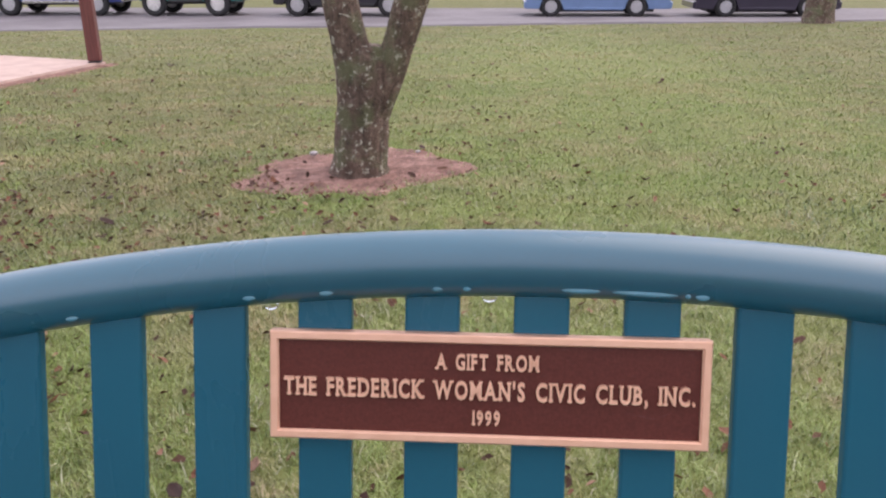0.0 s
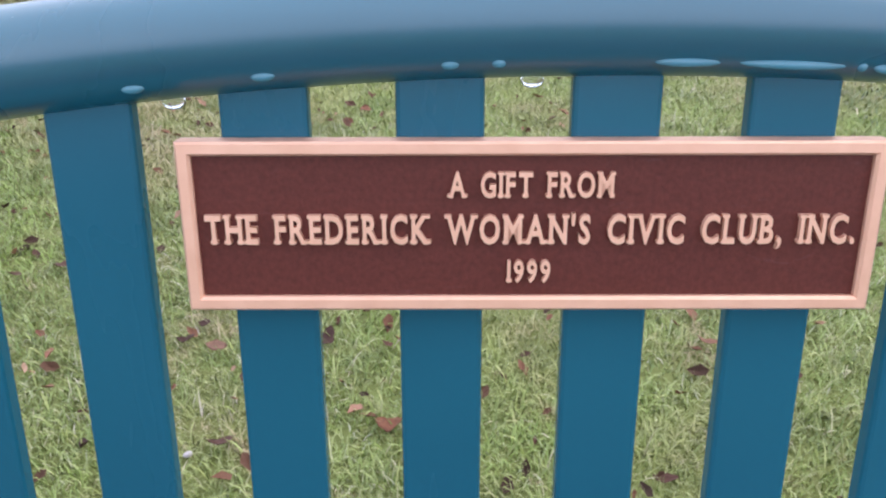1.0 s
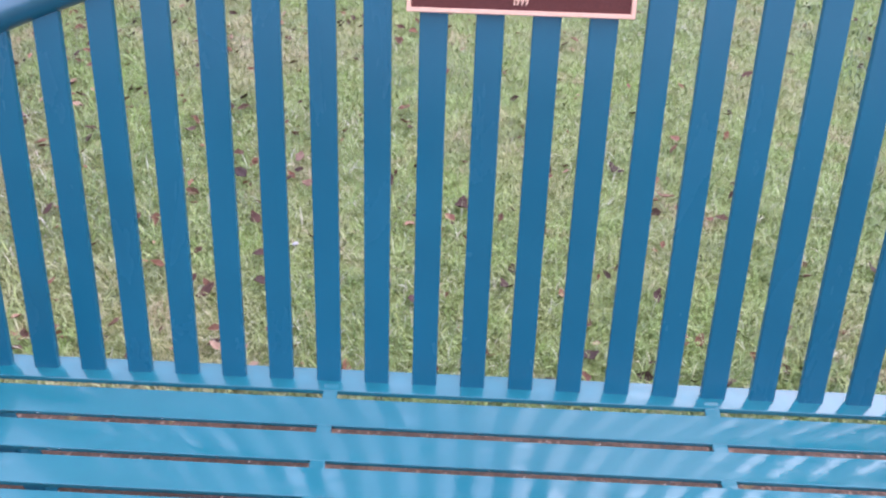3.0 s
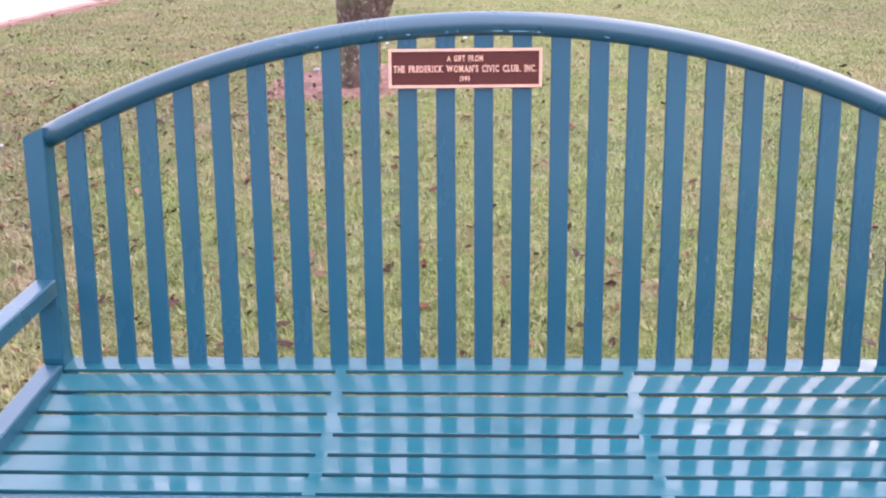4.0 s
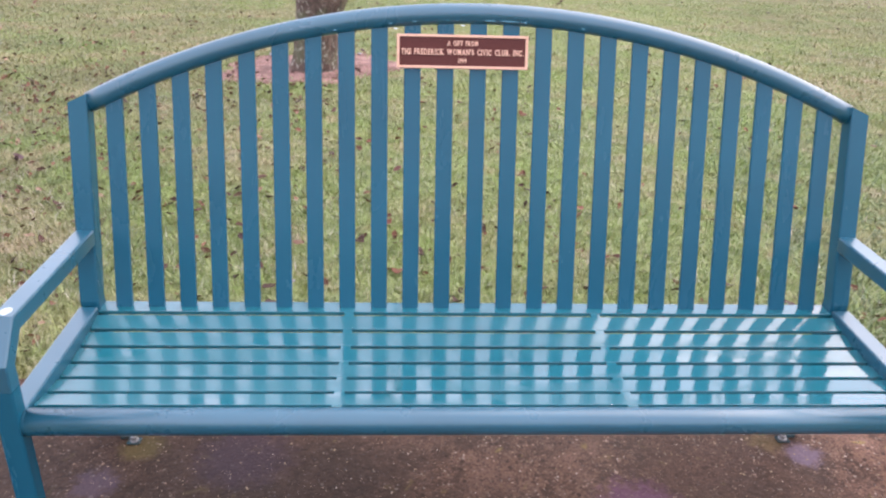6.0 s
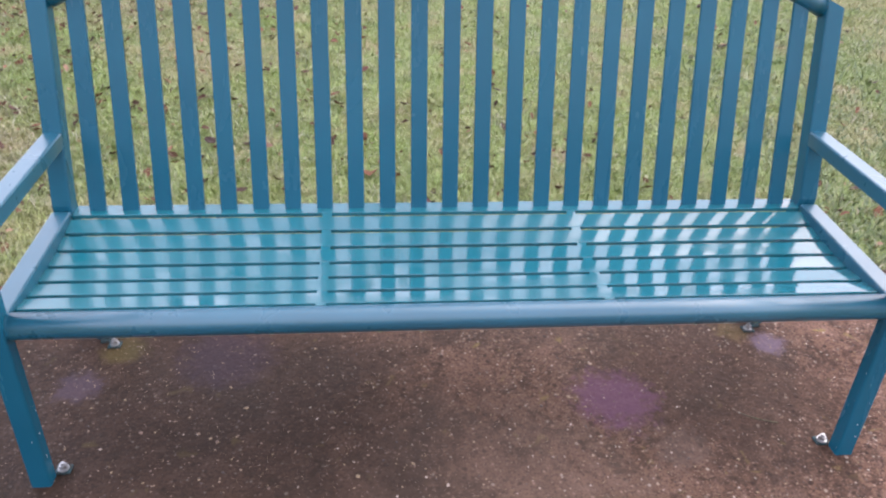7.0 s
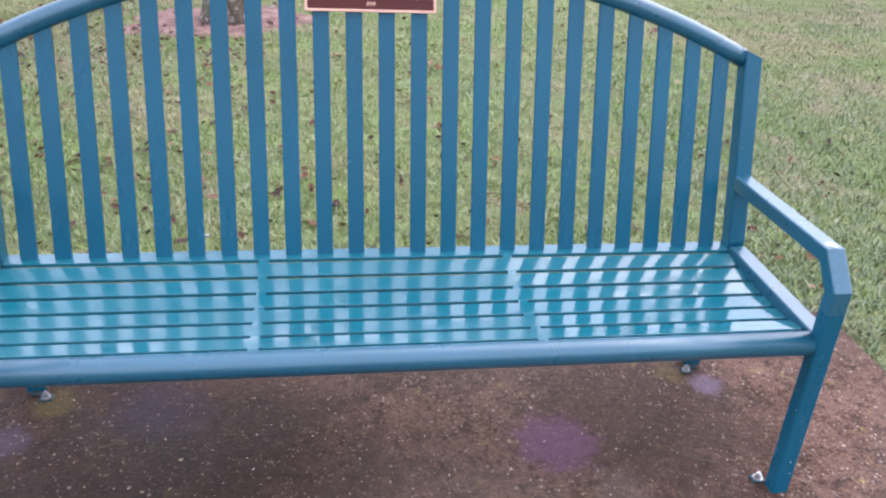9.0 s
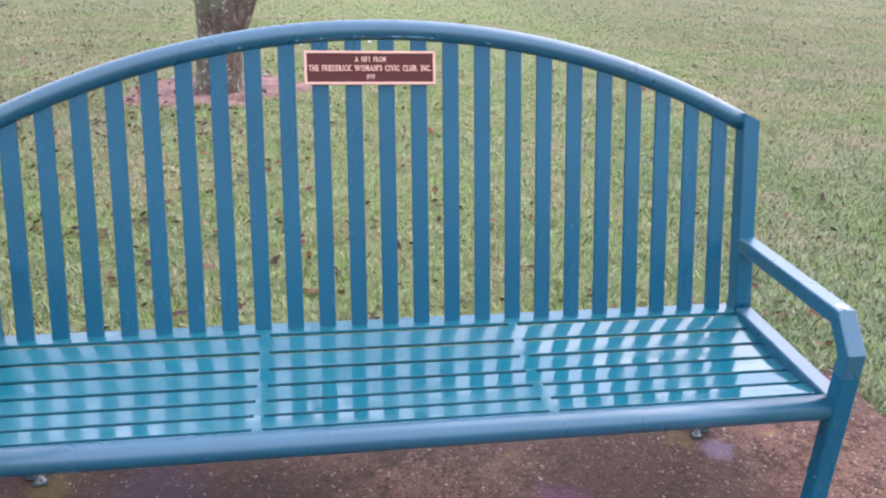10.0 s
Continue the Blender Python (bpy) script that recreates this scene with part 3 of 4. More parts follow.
def build_bench():
    bench = new("park_bench")
    tagged(bench, "teal powder-coated steel park bench with arched slatted back, wet", "bench")
    # top rail, a bowed round tube
    bm = bmesh.new()
    xs = np.linspace(-0.892, 0.892, 49)
    sweep(bm, [back_at(x, arc_s(x) , -0.006) for x in xs], round_section(RAIL_R, 24), N)
    part("top_rail", bm, M_GLOSS, bench, "arched round steel tube beaded with rain", True)
    # drops that hang under the rail, their pale sky glint put into the colour
    for x, ln, hgt in ((-0.203, 0.0050, 0.0024), (-0.149, 0.0052, 0.0024), (-0.072, 0.0038, 0.0020), (-0.052, 0.0030, 0.0020), (0.025, 0.0137, 0.0024), (0.068, 0.0225, 0.0027), (0.0965, 0.0020, 0.0022), (0.106, 0.0050, 0.0028), (-0.33, 0.0050, 0.0024), (0.24, 0.0060, 0.0024)):
        bm = bmesh.new()
        bmesh.ops.create_icosphere(bm, subdivisions=3, radius=1.0)
        a = math.asin(x / ARC_R)
        place = back_at(x, arc_s(x), -0.006) + (N * 0.72 - U * 0.70) * (RAIL_R - 0.0005)
        m = Matrix.Translation(place) @ BACK_TURN @ Matrix.Rotation(a, 4, "Y") @ Matrix.Rotation(radians(-44), 4, "X") @ Matrix.Diagonal((ln, 0.0022, hgt, 1))
        bmesh.ops.transform(bm, matrix=m, verts=bm.verts[:])
        part("water_drop", bm, M_STREAK_GLINT, bench, "streak of rain water under the rail, sky glint painted pale", True)
    for x in (-0.192, -0.0365):
        bm = bmesh.new()
        bmesh.ops.create_icosphere(bm, subdivisions=3, radius=1.0)
        place = back_at(x, arc_s(x) - RAIL_R - 0.0012, -0.006)
        bmesh.ops.transform(bm, matrix=Matrix.Translation(place) @ Matrix.Diagonal((0.0052, 0.0042, 0.0036, 1)), verts=bm.verts[:])
        part("water_drop", bm, M_WATER, bench, "clear rain drop hanging under the rail", True)
    # back slats
    slat_mesh = {}
    for i in range(1, 24):
        x = (i - 12) * PITCH
        top = arc_s(x) - 0.010
        key = abs(i - 12)
        if key not in slat_mesh:
            bm = bmesh.new()
            box(bm, (0.0385, 0.011, top + 0.012), pose(0, 0, (top - 0.012) / 2), bevel=0.0022)
            slat_mesh[key] = finish(bm, "slat", M_PAINT)
        ob = new("slat", slat_mesh[key])
        ob.parent = bench
        ob.matrix_basis = Matrix.Translation(back_at(x, 0.0, -0.0055)) @ BACK_TURN
    # flat bar that the slats stand on
    bm = bmesh.new()
    box(bm, (2 * END_X - 0.044, 0.049, 0.0095), pose(0, 0.0035, SEAT_Z - 0.00475), bevel=0.0009, segments=1)
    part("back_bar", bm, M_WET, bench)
    # six flat seat slats on a hollowed line, each with its own tilt
    for k in range(6):
        y = -0.0585 - 0.062 * k
        tilt = math.degrees(math.atan2(seat_z(y + 0.02) - seat_z(y - 0.02), 0.04))
        bm = bmesh.new()
        box(bm, (2 * END_X - 0.044, 0.050, 0.0095), pose(0, y, seat_z(y), tilt, 0, 0) @ Matrix.Translation((0, 0, -0.00475)), bevel=0.0009, segments=1)
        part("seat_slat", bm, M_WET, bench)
    for s in (-1, 1):
        bm = bmesh.new()
        line = [-0.008 - 0.0395 * k for k in range(11)]
        sweep(bm, [Vector((s * STRAP_X, y, seat_z(y) - 0.0043)) for y in line], square_section(0.023, 0.006, 0.001, 1), (0, 0, 1))
        sweep(bm, [Vector((s * STRAP_X, y, seat_z(y) - 0.0240)) for y in line], square_section(0.008, 0.034, 0.001, 1), (0, 0, 1))
        part("seat_strap", bm, M_WET, bench, "cross strap welded flush with the seat slats")
    bm = bmesh.new()
    sweep(bm, [Vector((x, -0.4275, SEAT_Z - 0.0150)) for x in (-0.8925, -0.4, 0, 0.4, 0.8925)], round_section(TUBE_R, 28), (0, 0, 1))
    part("front_tube", bm, M_GLOSS, bench, "round front seat tube", True)
    for s in (-1, 1):
        x = s * END_X
        # rear post with leg, its end cut to the slope of the arch
        bm = bmesh.new()
        pts = [Vector((x, 0.085, 0.0)), Vector((x, 0.014, SEAT_Z - 0.06)), back_at(x, 0.02, -0.004), back_at(x, 0.455, -0.004), back_at(x, 0.491, -0.004)]
        section = square_section(0.044, 0.046, 0.005, 3)
        sweep(bm, pts, section, (0, 1, 0))
        bm.verts.ensure_lookup_table()
        for v in bm.verts[-len(section):]:
            v.co -= U * ((abs(v.co.x) - END_X) * math.tan(radians(25)))
        part("rear_post", bm, M_PAINT, bench)
        # front leg, bend and arm out of one tube
        bm = bmesh.new()
        sweep(bm, [Vector((x, -0.437, 0.0)), Vector((x, -0.437, 0.500))], square_section(0.043, 0.037, 0.005), (0, -0.9, 0.45))
        part("front_leg", bm, M_PAINT, bench)
        bm = bmesh.new()
        sweep(bm, [Vector((x, -0.437, 0.5003)), Vector((x, -0.437, 0.549)), Vector((x, -0.384, 0.6095)), Vector((x, 0.030, 0.598))], square_section(0.043, 0.037, 0.005), (0, -0.9, 0.45))
        part("armrest", bm, M_GLOSS, bench)
        # end rail of the seat
        bm = bmesh.new()
        box(bm, (0.044, 0.405, 0.044), pose(x, -0.2215, SEAT_Z - 0.012), bevel=0.004)
        part("end_rail", bm, M_GLOSS, bench)
        # weld beads where the tubes meet
        for place, size in ((Vector((s * 0.890, -0.4275, SEAT_Z - 0.0150)), (0.004, TUBE_R + 0.0012, TUBE_R + 0.0012)), (back_at(s * 0.889, arc_s(0.889), -0.006), (0.004, RAIL_R + 0.001, RAIL_R + 0.001))):
            bm = bmesh.new()
            bmesh.ops.create_uvsphere(bm, u_segments=20, v_segments=8, radius=1.0)
            bmesh.ops.transform(bm, matrix=Matrix.Translation(place) @ Matrix.Diagonal((*size, 1)), verts=bm.verts[:])
            part("weld_bead", bm, M_PAINT, bench, smooth=True)
        for y in (-0.409, 0.032):
            tab_x = x - s * 0.034
            bm = bmesh.new()
            box(bm, (0.034, 0.027, 0.006), pose(tab_x, y, 0.0035), bevel=0.002)
            if y > 0:
                box(bm, (0.024, 0.060, 0.008), pose(tab_x + s * 0.028, y + 0.040, 0.0045), bevel=0.002)
            tab = part("foot_tab", bm, M_GRIME, bench, "grimy dark teal foot plate")
            bm = bmesh.new()
            bmesh.ops.create_cone(bm, cap_ends=True, segments=20, radius1=0.0125, radius2=0.0118, depth=0.003, matrix=pose(tab_x, y, 0.0078))
            bmesh.ops.create_cone(bm, cap_ends=True, segments=6, radius1=0.0092, radius2=0.0088, depth=0.009, matrix=pose(tab_x, y, 0.0135))
            bmesh.ops.create_cone(bm, cap_ends=True, segments=14, radius1=0.0052, radius2=0.0044, depth=0.007, matrix=pose(tab_x, y, 0.0205))
            part("anchor_bolt", bm, M_GALV, tab, "shiny galvanised anchor bolt and nut")
    # rain beads along the lower side of the front tube
    rng = random.Random(17)
    for k in range(44):
        bm = bmesh.new()
        bmesh.ops.create_icosphere(bm, subdivisions=2, radius=1.0)
        x = -0.86 + 1.72 * (k + rng.uniform(0.1, 0.9)) / 44
        a = radians(rng.uniform(55, 85))
        place = Vector((x, -0.4275 - TUBE_R * math.cos(a), SEAT_Z - 0.0150 - TUBE_R * math.sin(a)))
        bmesh.ops.transform(bm, matrix=Matrix.Translation(place) @ Matrix.Diagonal((rng.uniform(0.002, 0.006), 0.0022, 0.0022, 1)), verts=bm.verts[:])
        part("water_drop", bm, M_WATER, bench, smooth=True)
    # drops that hang on the front edges of the seat slats
    for k in range(60):
        row = rng.randrange(6)
        edge = -0.0838 - 0.062 * row
        size = rng.uniform(0.0010, 0.0022)
        bm = bmesh.new()
        bmesh.ops.create_icosphere(bm, subdivisions=1, radius=1.0)
        place = Vector((rng.uniform(-0.87, 0.87), edge, seat_z(edge) - rng.uniform(0.001, 0.005)))
        bmesh.ops.transform(bm, matrix=Matrix.Translation(place) @ Matrix.Diagonal((size * rng.uniform(1.0, 2.2), size, size, 1)), verts=bm.verts[:])
        part("water_drop", bm, M_WATER, bench, smooth=True)
    # scuffs on the front tube
    for x, half, turn in ((-0.64, 0.020, 28), (-0.61, 0.012, 40), (-0.80, 0.009, 35), (-0.55, 0.007, 50)):
        bm = bmesh.new()
        bmesh.ops.create_icosphere(bm, subdivisions=3, radius=1.0)
        for v in bm.verts:
            v.co *= 1 + 0.5 * noise.noise(v.co * 2.3 + Vector((x * 9, 0, 0)))
        a = radians(turn)
        place = Vector((x, -0.4275 - TUBE_R * math.cos(a), SEAT_Z - 0.0150 - TUBE_R * math.sin(a)))
        bmesh.ops.transform(bm, matrix=Matrix.Translation(place) @ Matrix.Rotation(a, 4, "X") @ Matrix.Diagonal((half, 0.0005, 0.0028, 1)), verts=bm.verts[:])
        part("scuff", bm, M_SCUFF, bench, "dull purple-grey scuff in the paint")
    # bare worn spots where the arms bend, and chips on the legs
    for s in (-1, 1):
        for (y, z, w, h) in ((-0.372, 0.6280, 0.012, 0.018),):
            bm = bmesh.new()
            bmesh.ops.create_icosphere(bm, subdivisions=2, radius=1.0)
            for v in bm.verts:
                v.co *= 1 + 0.4 * noise.noise(v.co * 2 + Vector((s, y, z)))
            bmesh.ops.transform(bm, matrix=pose(s * END_X, y, z, -5) @ Matrix.Diagonal((w, h, 0.0012, 1)), verts=bm.verts[:])
            part("worn_spot", bm, M_WORN, bench, "pale spot of worn-off paint")
        for k in range(6):
            bm = bmesh.new()
            bmesh.ops.create_icosphere(bm, subdivisions=1, radius=1.0)
            inner = rng.random() < 0.6
            z = rng.uniform(0.02, 0.26)
            place = Vector((s * (END_X - 0.0216), rng.uniform(-0.450, -0.424), z)) if inner else Vector((s * END_X + rng.uniform(-0.016, 0.016), -0.4556, z))
            size = rng.uniform(0.0007, 0.0018)
            bmesh.ops.transform(bm, matrix=Matrix.Translation(place) @ Matrix.Diagonal((0.0006 if inner else size, size if inner else 0.0006, size * 1.3, 1)), verts=bm.verts[:])
            part("paint_chip", bm, M_WORN, bench)
    build_plaque(bench)
    return bench


SERIFS = {"I": ((0.5,), (0.5,)), "T": ((0.5,), ()), "H": ((0.10, 0.90), (0.10, 0.90)), "E": ((0.14,), (0.14,)), "F": ((0.16,), (0.16,)),
          "R": ((0.14, 0.92), (0.14,)), "D": ((0.12,), (0.12,)), "B": ((0.12,), (0.12,)), "K": ((0.12, 0.92), (0.12, 0.86)), "W": ((), (0.05, 0.95)),
          "M": ((0.08, 0.92), (0.08, 0.92)), "N": ((0.10,), (0.10, 0.90)), "A": ((0.07, 0.93), ()), "V": ((), (0.07, 0.93)), "U": ((), (0.11, 0.89)),
          "L": ((0.14,), (0.14,)), "1": ((0.6,), ())}
GLYPHS = {}


def glyph(ch):
    """One built-in letter as lists of points and faces, 0.71 high, with its width."""
    if ch not in GLYPHS:
        cu = bpy.data.curves.new("lettering", "FONT")
        cu.body, cu.size, cu.extrude, cu.offset, cu.resolution_u = ch, 1.0, 0.05, 0.026, 3
        ob = bpy.data.objects.new("lettering", cu)
        scene.collection.objects.link(ob)
        bpy.context.view_layer.update()
        me = bpy.data.meshes.new_from_object(ob.evaluated_get(bpy.context.evaluated_depsgraph_get()))
        bpy.data.objects.remove(ob)
        co = [v.co.copy() for v in me.vertices]
        lo, hi = min(c.x for c in co), max(c.x for c in co)
        GLYPHS[ch] = ([(c.x - lo, c.y, c.z) for c in co], [tuple(f.vertices) for f in me.polygons], hi - lo)
    return GLYPHS[ch]


def text_mesh(body, height, width, depth):
    """Serifed capitals as a mesh in the xz plane, centred, of the given height and width."""
    bm = bmesh.new()
    x = 0.0
    for ch in body:
        if ch == " ":
            x += 0.52
            continue
        pts, faces, w = glyph(ch)
        vs = [bm.verts.new((x + a, b, c)) for a, b, c in pts]
        for f in faces:
            if len(set(f)) == len(f):
                bm.faces.new([vs[k] for k in f])
        low, high = SERIFS.get(ch, ((), ()))
        for share, y in [(s, 0.032) for s in low] + [(s, 0.668) for s in high]:
            box(bm, (0.27 if ch != "M" else 0.22, 0.075, 0.098), pose(x + w * share, y, 0))
        x += w + 0.155
    total = x - 0.155
    for v in bm.verts:
        v.co = Vector(((v.co.x - total / 2) * width / total, -(v.co.z + 0.05) * depth / 0.10, (v.co.y - 0.35) * height / 0.71))
    return bm


def build_plaque(bench):
    W, H = 0.3030, 0.0762
    place = Matrix.Translation(back_at(-PITCH / 2 + 0.001, 0.5730 + H / 2, 0.0005)) @ BACK_TURN
    bm = bmesh.new()
    box(bm, (W - 0.004, 0.008, H - 0.004), pose(0, -0.004, 0), bevel=0.001)
    plaque = part("plaque", bm, M_FIELD, bench, "brown cast-bronze plaque with raised polished border and lettering")
    plaque.matrix_basis = place
    bm = bmesh.new()
    prof = ((0.0, 0.0), (0.0, -0.0105), (0.0010, -0.0115), (0.0050, -0.0115), (0.0062, -0.0100), (0.0062, -0.0070))
    rings = []
    for sx, sz in ((-1, -1), (1, -1), (1, 1), (-1, 1)):
        rings.append([bm.verts.new((sx * (W / 2 - o), d, sz * (H / 2 - o))) for o, d in prof])
    for k in range(4):
        a, c = rings[k], rings[(k + 1) % 4]
        for j in range(len(prof) - 1):
            bm.faces.new((a[j], c[j], c[j + 1], a[j + 1]))
    part("border", bm, M_BRONZE, plaque, "polished bronze border")
    for body, h, w, z in (("A GIFT FROM", 0.0108, 0.0705, 0.0193), ("THE FREDERICK WOMAN'S CIVIC CLUB, INC.", 0.0127, 0.2830, -0.0006), ("1999", 0.0098, 0.0190, -0.0200)):
        bm = text_mesh(body, h, w, 0.0030)
        bmesh.ops.translate(bm, vec=(0, -0.0078, z), verts=bm.verts[:])
        part("lettering", bm, M_BRONZE, plaque, "raised polished bronze capitals")


build_bench()


# ---- trees ----
def limb(bm, pts, radii, n=14, rough=0.0, seed=0):
    rng = random.Random(seed)
    rings = []
    for i, (p, r) in enumerate(zip(pts, radii)):
        a, b = pts[max(i - 1, 0)], pts[min(i + 1, len(pts) - 1)]
        t = (Vector(b) - Vector(a)).normalized()
        side = t.cross(Vector((0.3, 1, 0.1))).normalized()
        u = side.cross(t)
        ring = []
        for k in range(n):
            q = 2 * math.pi * k / n
            rr = r * (1 + rough * (noise.noise(Vector((math.cos(q) * 1.6, math.sin(q) * 1.6, i * 0.35 + seed))) + 0.3 * (rng.random() - 0.5)))
            ring.append(bm.verts.new(Vector(p) + (side * math.cos(q) + u * math.sin(q)) * rr))
        rings.append(ring)
    for a, b in zip(rings, rings[1:]):
        for k in range(n):
            bm.faces.new((a[k], a[(k + 1) % n], b[(k + 1) % n], b[k]))
    bm.faces.new(rings[0][::-1])
    bm.faces.new(rings[-1])


def curve_pts(pts, steps=6):
    """Smooth points through the given ones."""
    out = []
    p = [Vector(q) for q in pts]
    for i in range(len(p) - 1):
        p0, p1, p2, p3 = p[max(i - 1, 0)], p[i], p[i + 1], p[min(i + 2, len(p) - 1)]
        for k in range(steps):
            t = k / steps
            out.append(0.5 * (2 * p1 + (p2 - p0) * t + (2 * p0 - 5 * p1 + 4 * p2 - p3) * t * t + (3 * p1 - p0 - 3 * p2 + p3) * t ** 3))
    out.append(p[-1])
    return out


def spread(radii, steps):
    out = []
    for a, b in zip(radii, radii[1:]):
        out += [a + (b - a) * k / steps for k in range(steps)]
    return out + [radii[-1]]


def twigs(bm, start, way, length, r, depth, rng):
    """Bare branches that fork, each a thin tapered tube."""
    pts, p, d = [Vector(start)], Vector(start), Vector(way).normalized()
    n = 4
    for k in range(n):
        d = (d + Vector((rng.uniform(-0.22, 0.22), rng.uniform(-0.22, 0.22), rng.uniform(-0.08, 0.16)))).normalized()
        p = p + d * (length / n)
        pts.append(p.copy())
    radii = [r * (1 - 0.62 * k / n) for k in range(n + 1)]
    limb(bm, pts, radii, n=5 if depth < 3 else 8, seed=rng.randrange(999))
    if depth <= 0:
        return
    for k in (1, 2, 3, 4):
        for _ in range(1 if k < 4 else 2):
            side = Vector((rng.uniform(-1, 1), rng.uniform(-1, 1), rng.uniform(0.0, 0.9))).normalized()
            twigs(bm, pts[k], (d * 0.7 + side * 0.8), length * rng.uniform(0.5, 0.72), radii[k] * 0.62, depth - 1, rng)


def build_near_tree():
    x, y = TREE
    tree = new("park_tree")
    tree.location, tree.scale = (x, y, float(ground_z(x, y))), (1.1, 1.1, 1.1)
    tagged(tree, "small forked tree, dark lichen-patched bark, in bare soil", "tree")
    bm = bmesh.new()
    c = curve_pts([(0.0, 0, -0.05), (0.0, 0, 0.06), (0.02, 0, 0.28), (0.055, 0, 0.50), (0.085, 0, 0.71)])
    limb(bm, c, spread([0.205, 0.160, 0.142, 0.146, 0.085], 6), 20, 0.14, 3)
    part("trunk", bm, M_BARK, tree, smooth=True)
    bm = bmesh.new()
    c = curve_pts([(-0.005, 0, 0.36), (-0.015, 0, 0.64), (-0.08, 0.01, 1.00), (-0.15, 0.05, 1.6), (-0.30, 0.10, 2.4)])
    limb(bm, c, spread([0.112, 0.100, 0.092, 0.080, 0.060], 6), 16, 0.14, 5)
    part("limb", bm, M_BARK, tree, smooth=True)
    bm = bmesh.new()
    c = curve_pts([(0.07, 0.0, 0.30), (0.205, 0.0, 0.64), (0.33, -0.01, 1.00), (0.46, -0.02, 1.40), (0.58, 0.0, 2.0)])
    limb(bm, c, spread([0.092, 0.088, 0.086, 0.072, 0.050], 6), 16, 0.14, 8)
    part("limb", bm, M_BARK, tree, smooth=True)
    rng = random.Random(4)
    bm = bmesh.new()
    for start, way, ln in (((-0.30, 0.10, 2.38), (-0.4, 0.2, 1), 1.5), ((-0.20, 0.06, 2.0), (-0.9, -0.3, 0.8), 1.2), ((-0.28, 0.1, 2.3), (0.3, 0.6, 1), 1.3), ((0.55, 0, 1.98), (0.5, -0.1, 1), 1.5), ((0.50, 0, 1.85), (0.9, 0.5, 0.7), 1.2), ((0.52, 0, 1.9), (0.1, -0.7, 0.9), 1.1)):
        twigs(bm, start, way, ln, 0.036, 3, rng)
    part("crown", bm, M_BARK, tree, "bare winter branches")


build_near_tree()


def build_far_tree():
    x, y = 7.28, 19.3
    tree = new("roadside_tree")
    tree.location = (x, y, float(ground_z(x, y)))
    tagged(tree, "thick dark trunk of a bare tree beside the road", "tree")
    bm = bmesh.new()
    c = curve_pts([(0, 0, -0.1), (0, 0, 0.1), (0.0, 0, 0.8), (0.03, 0, 2.0), (0.1, 0.1, 3.5), (0.2, 0.2, 5.0)])
    limb(bm, c, spread([0.40, 0.345, 0.315, 0.30, 0.25, 0.15], 6), 20, 0.10, 2)
    part("trunk", bm, M_BARK, tree, smooth=True)
    rng = random.Random(9)
    bm = bmesh.new()
    for z in (2.2, 2.8, 3.3, 3.8, 4.3, 4.9):
        a = rng.uniform(0, 6.28)
        twigs(bm, (0.1, 0.1, z), (math.cos(a), math.sin(a), 0.8), 2.6, 0.11, 3, rng)
    part("crown", bm, M_BARK, tree, "bare winter branches")


build_far_tree()


def build_unseen_belt():
    """An unseen belt of small dark clumps, added far behind the camera to dim reflections."""
    rng = np.random.default_rng(31)
    n = 5200
    x = rng.uniform(-110, 110, n)
    top = 7.0 + 1.6 * np.sin(x * 0.33) + 1.6 * np.sin(x * 0.9 + 1) + rng.normal(0, 0.7, n)
    z = top * rng.random(n) ** 0.75
    y = -62 + rng.normal(0, 1.8, n)
    s = rng.uniform(0.5, 1.1, n)
    base = np.array([(1, 0, 0), (-1, 0, 0), (0, 1, 0), (0, -1, 0), (0, 0, 1), (0, 0, -1)], float)
    tri = np.array([(0, 2, 4), (2, 1, 4), (1, 3, 4), (3, 0, 4), (2, 0, 5), (1, 2, 5), (3, 1, 5), (0, 3, 5)])
    jit = 1 + 0.45 * rng.uniform(-1, 1, (n, 6, 1))
    co = base[None] * s[:, None, None] * jit + np.stack([x, y, z], -1)[:, None]
    f = (np.arange(n)[:, None, None] * 6 + tri[None]).reshape(-1, 3)
    me = bpy.data.meshes.new("backdrop_trees")
    me.from_pydata(co.reshape(-1, 3).tolist(), [], f.tolist())
    me.materials.append(M_UNSEEN_BELT)
    tagged(new("backdrop_trees", me), "unseen dark foliage belt added behind the camera to dim reflections", "trees", kind="stuff")


build_unseen_belt()


def dirt_radius(a):
    return 1.0 + 0.14 * math.sin(2 * a + 0.6) + 0.09 * math.sin(5 * a + 1.0) + 0.05 * math.sin(9 * a)


DIRT = (-0.92, 4.56, 0.65, 0.62)


def build_dirt():
    cx, cy, rx, ry = DIRT
    bm = bmesh.new()
    rings, n = [], 72
    for f in (0.15, 0.4, 0.6, 0.75, 0.88, 0.96, 1.0):
        ring = []
        for k in range(n):
            a = 2 * math.pi * k / n
            q = f * dirt_radius(a)
            px, py = cx + rx * q * math.cos(a), cy + ry * q * math.sin(a)
            h = -0.010 + 0.022 * (1 - f * f) + 0.010 * noise.noise(Vector((px * 9, py * 9, 0))) - (0.02 if f == 1.0 else 0.0)
            ring.append(bm.verts.new((px, py, h)))
        rings.append(ring)
    bm.faces.new(rings[0])
    for a, b in zip(rings, rings[1:]):
        for k in range(n):
            bm.faces.new((a[k], a[(k + 1) % n], b[(k + 1) % n], b[k]))
    tagged(new("ground_soil", finish(bm, "ground_soil", M_DIRT, True)), "ring of bare pinkish-red soil round the tree", "bare soil", kind="structure")


build_dirt()


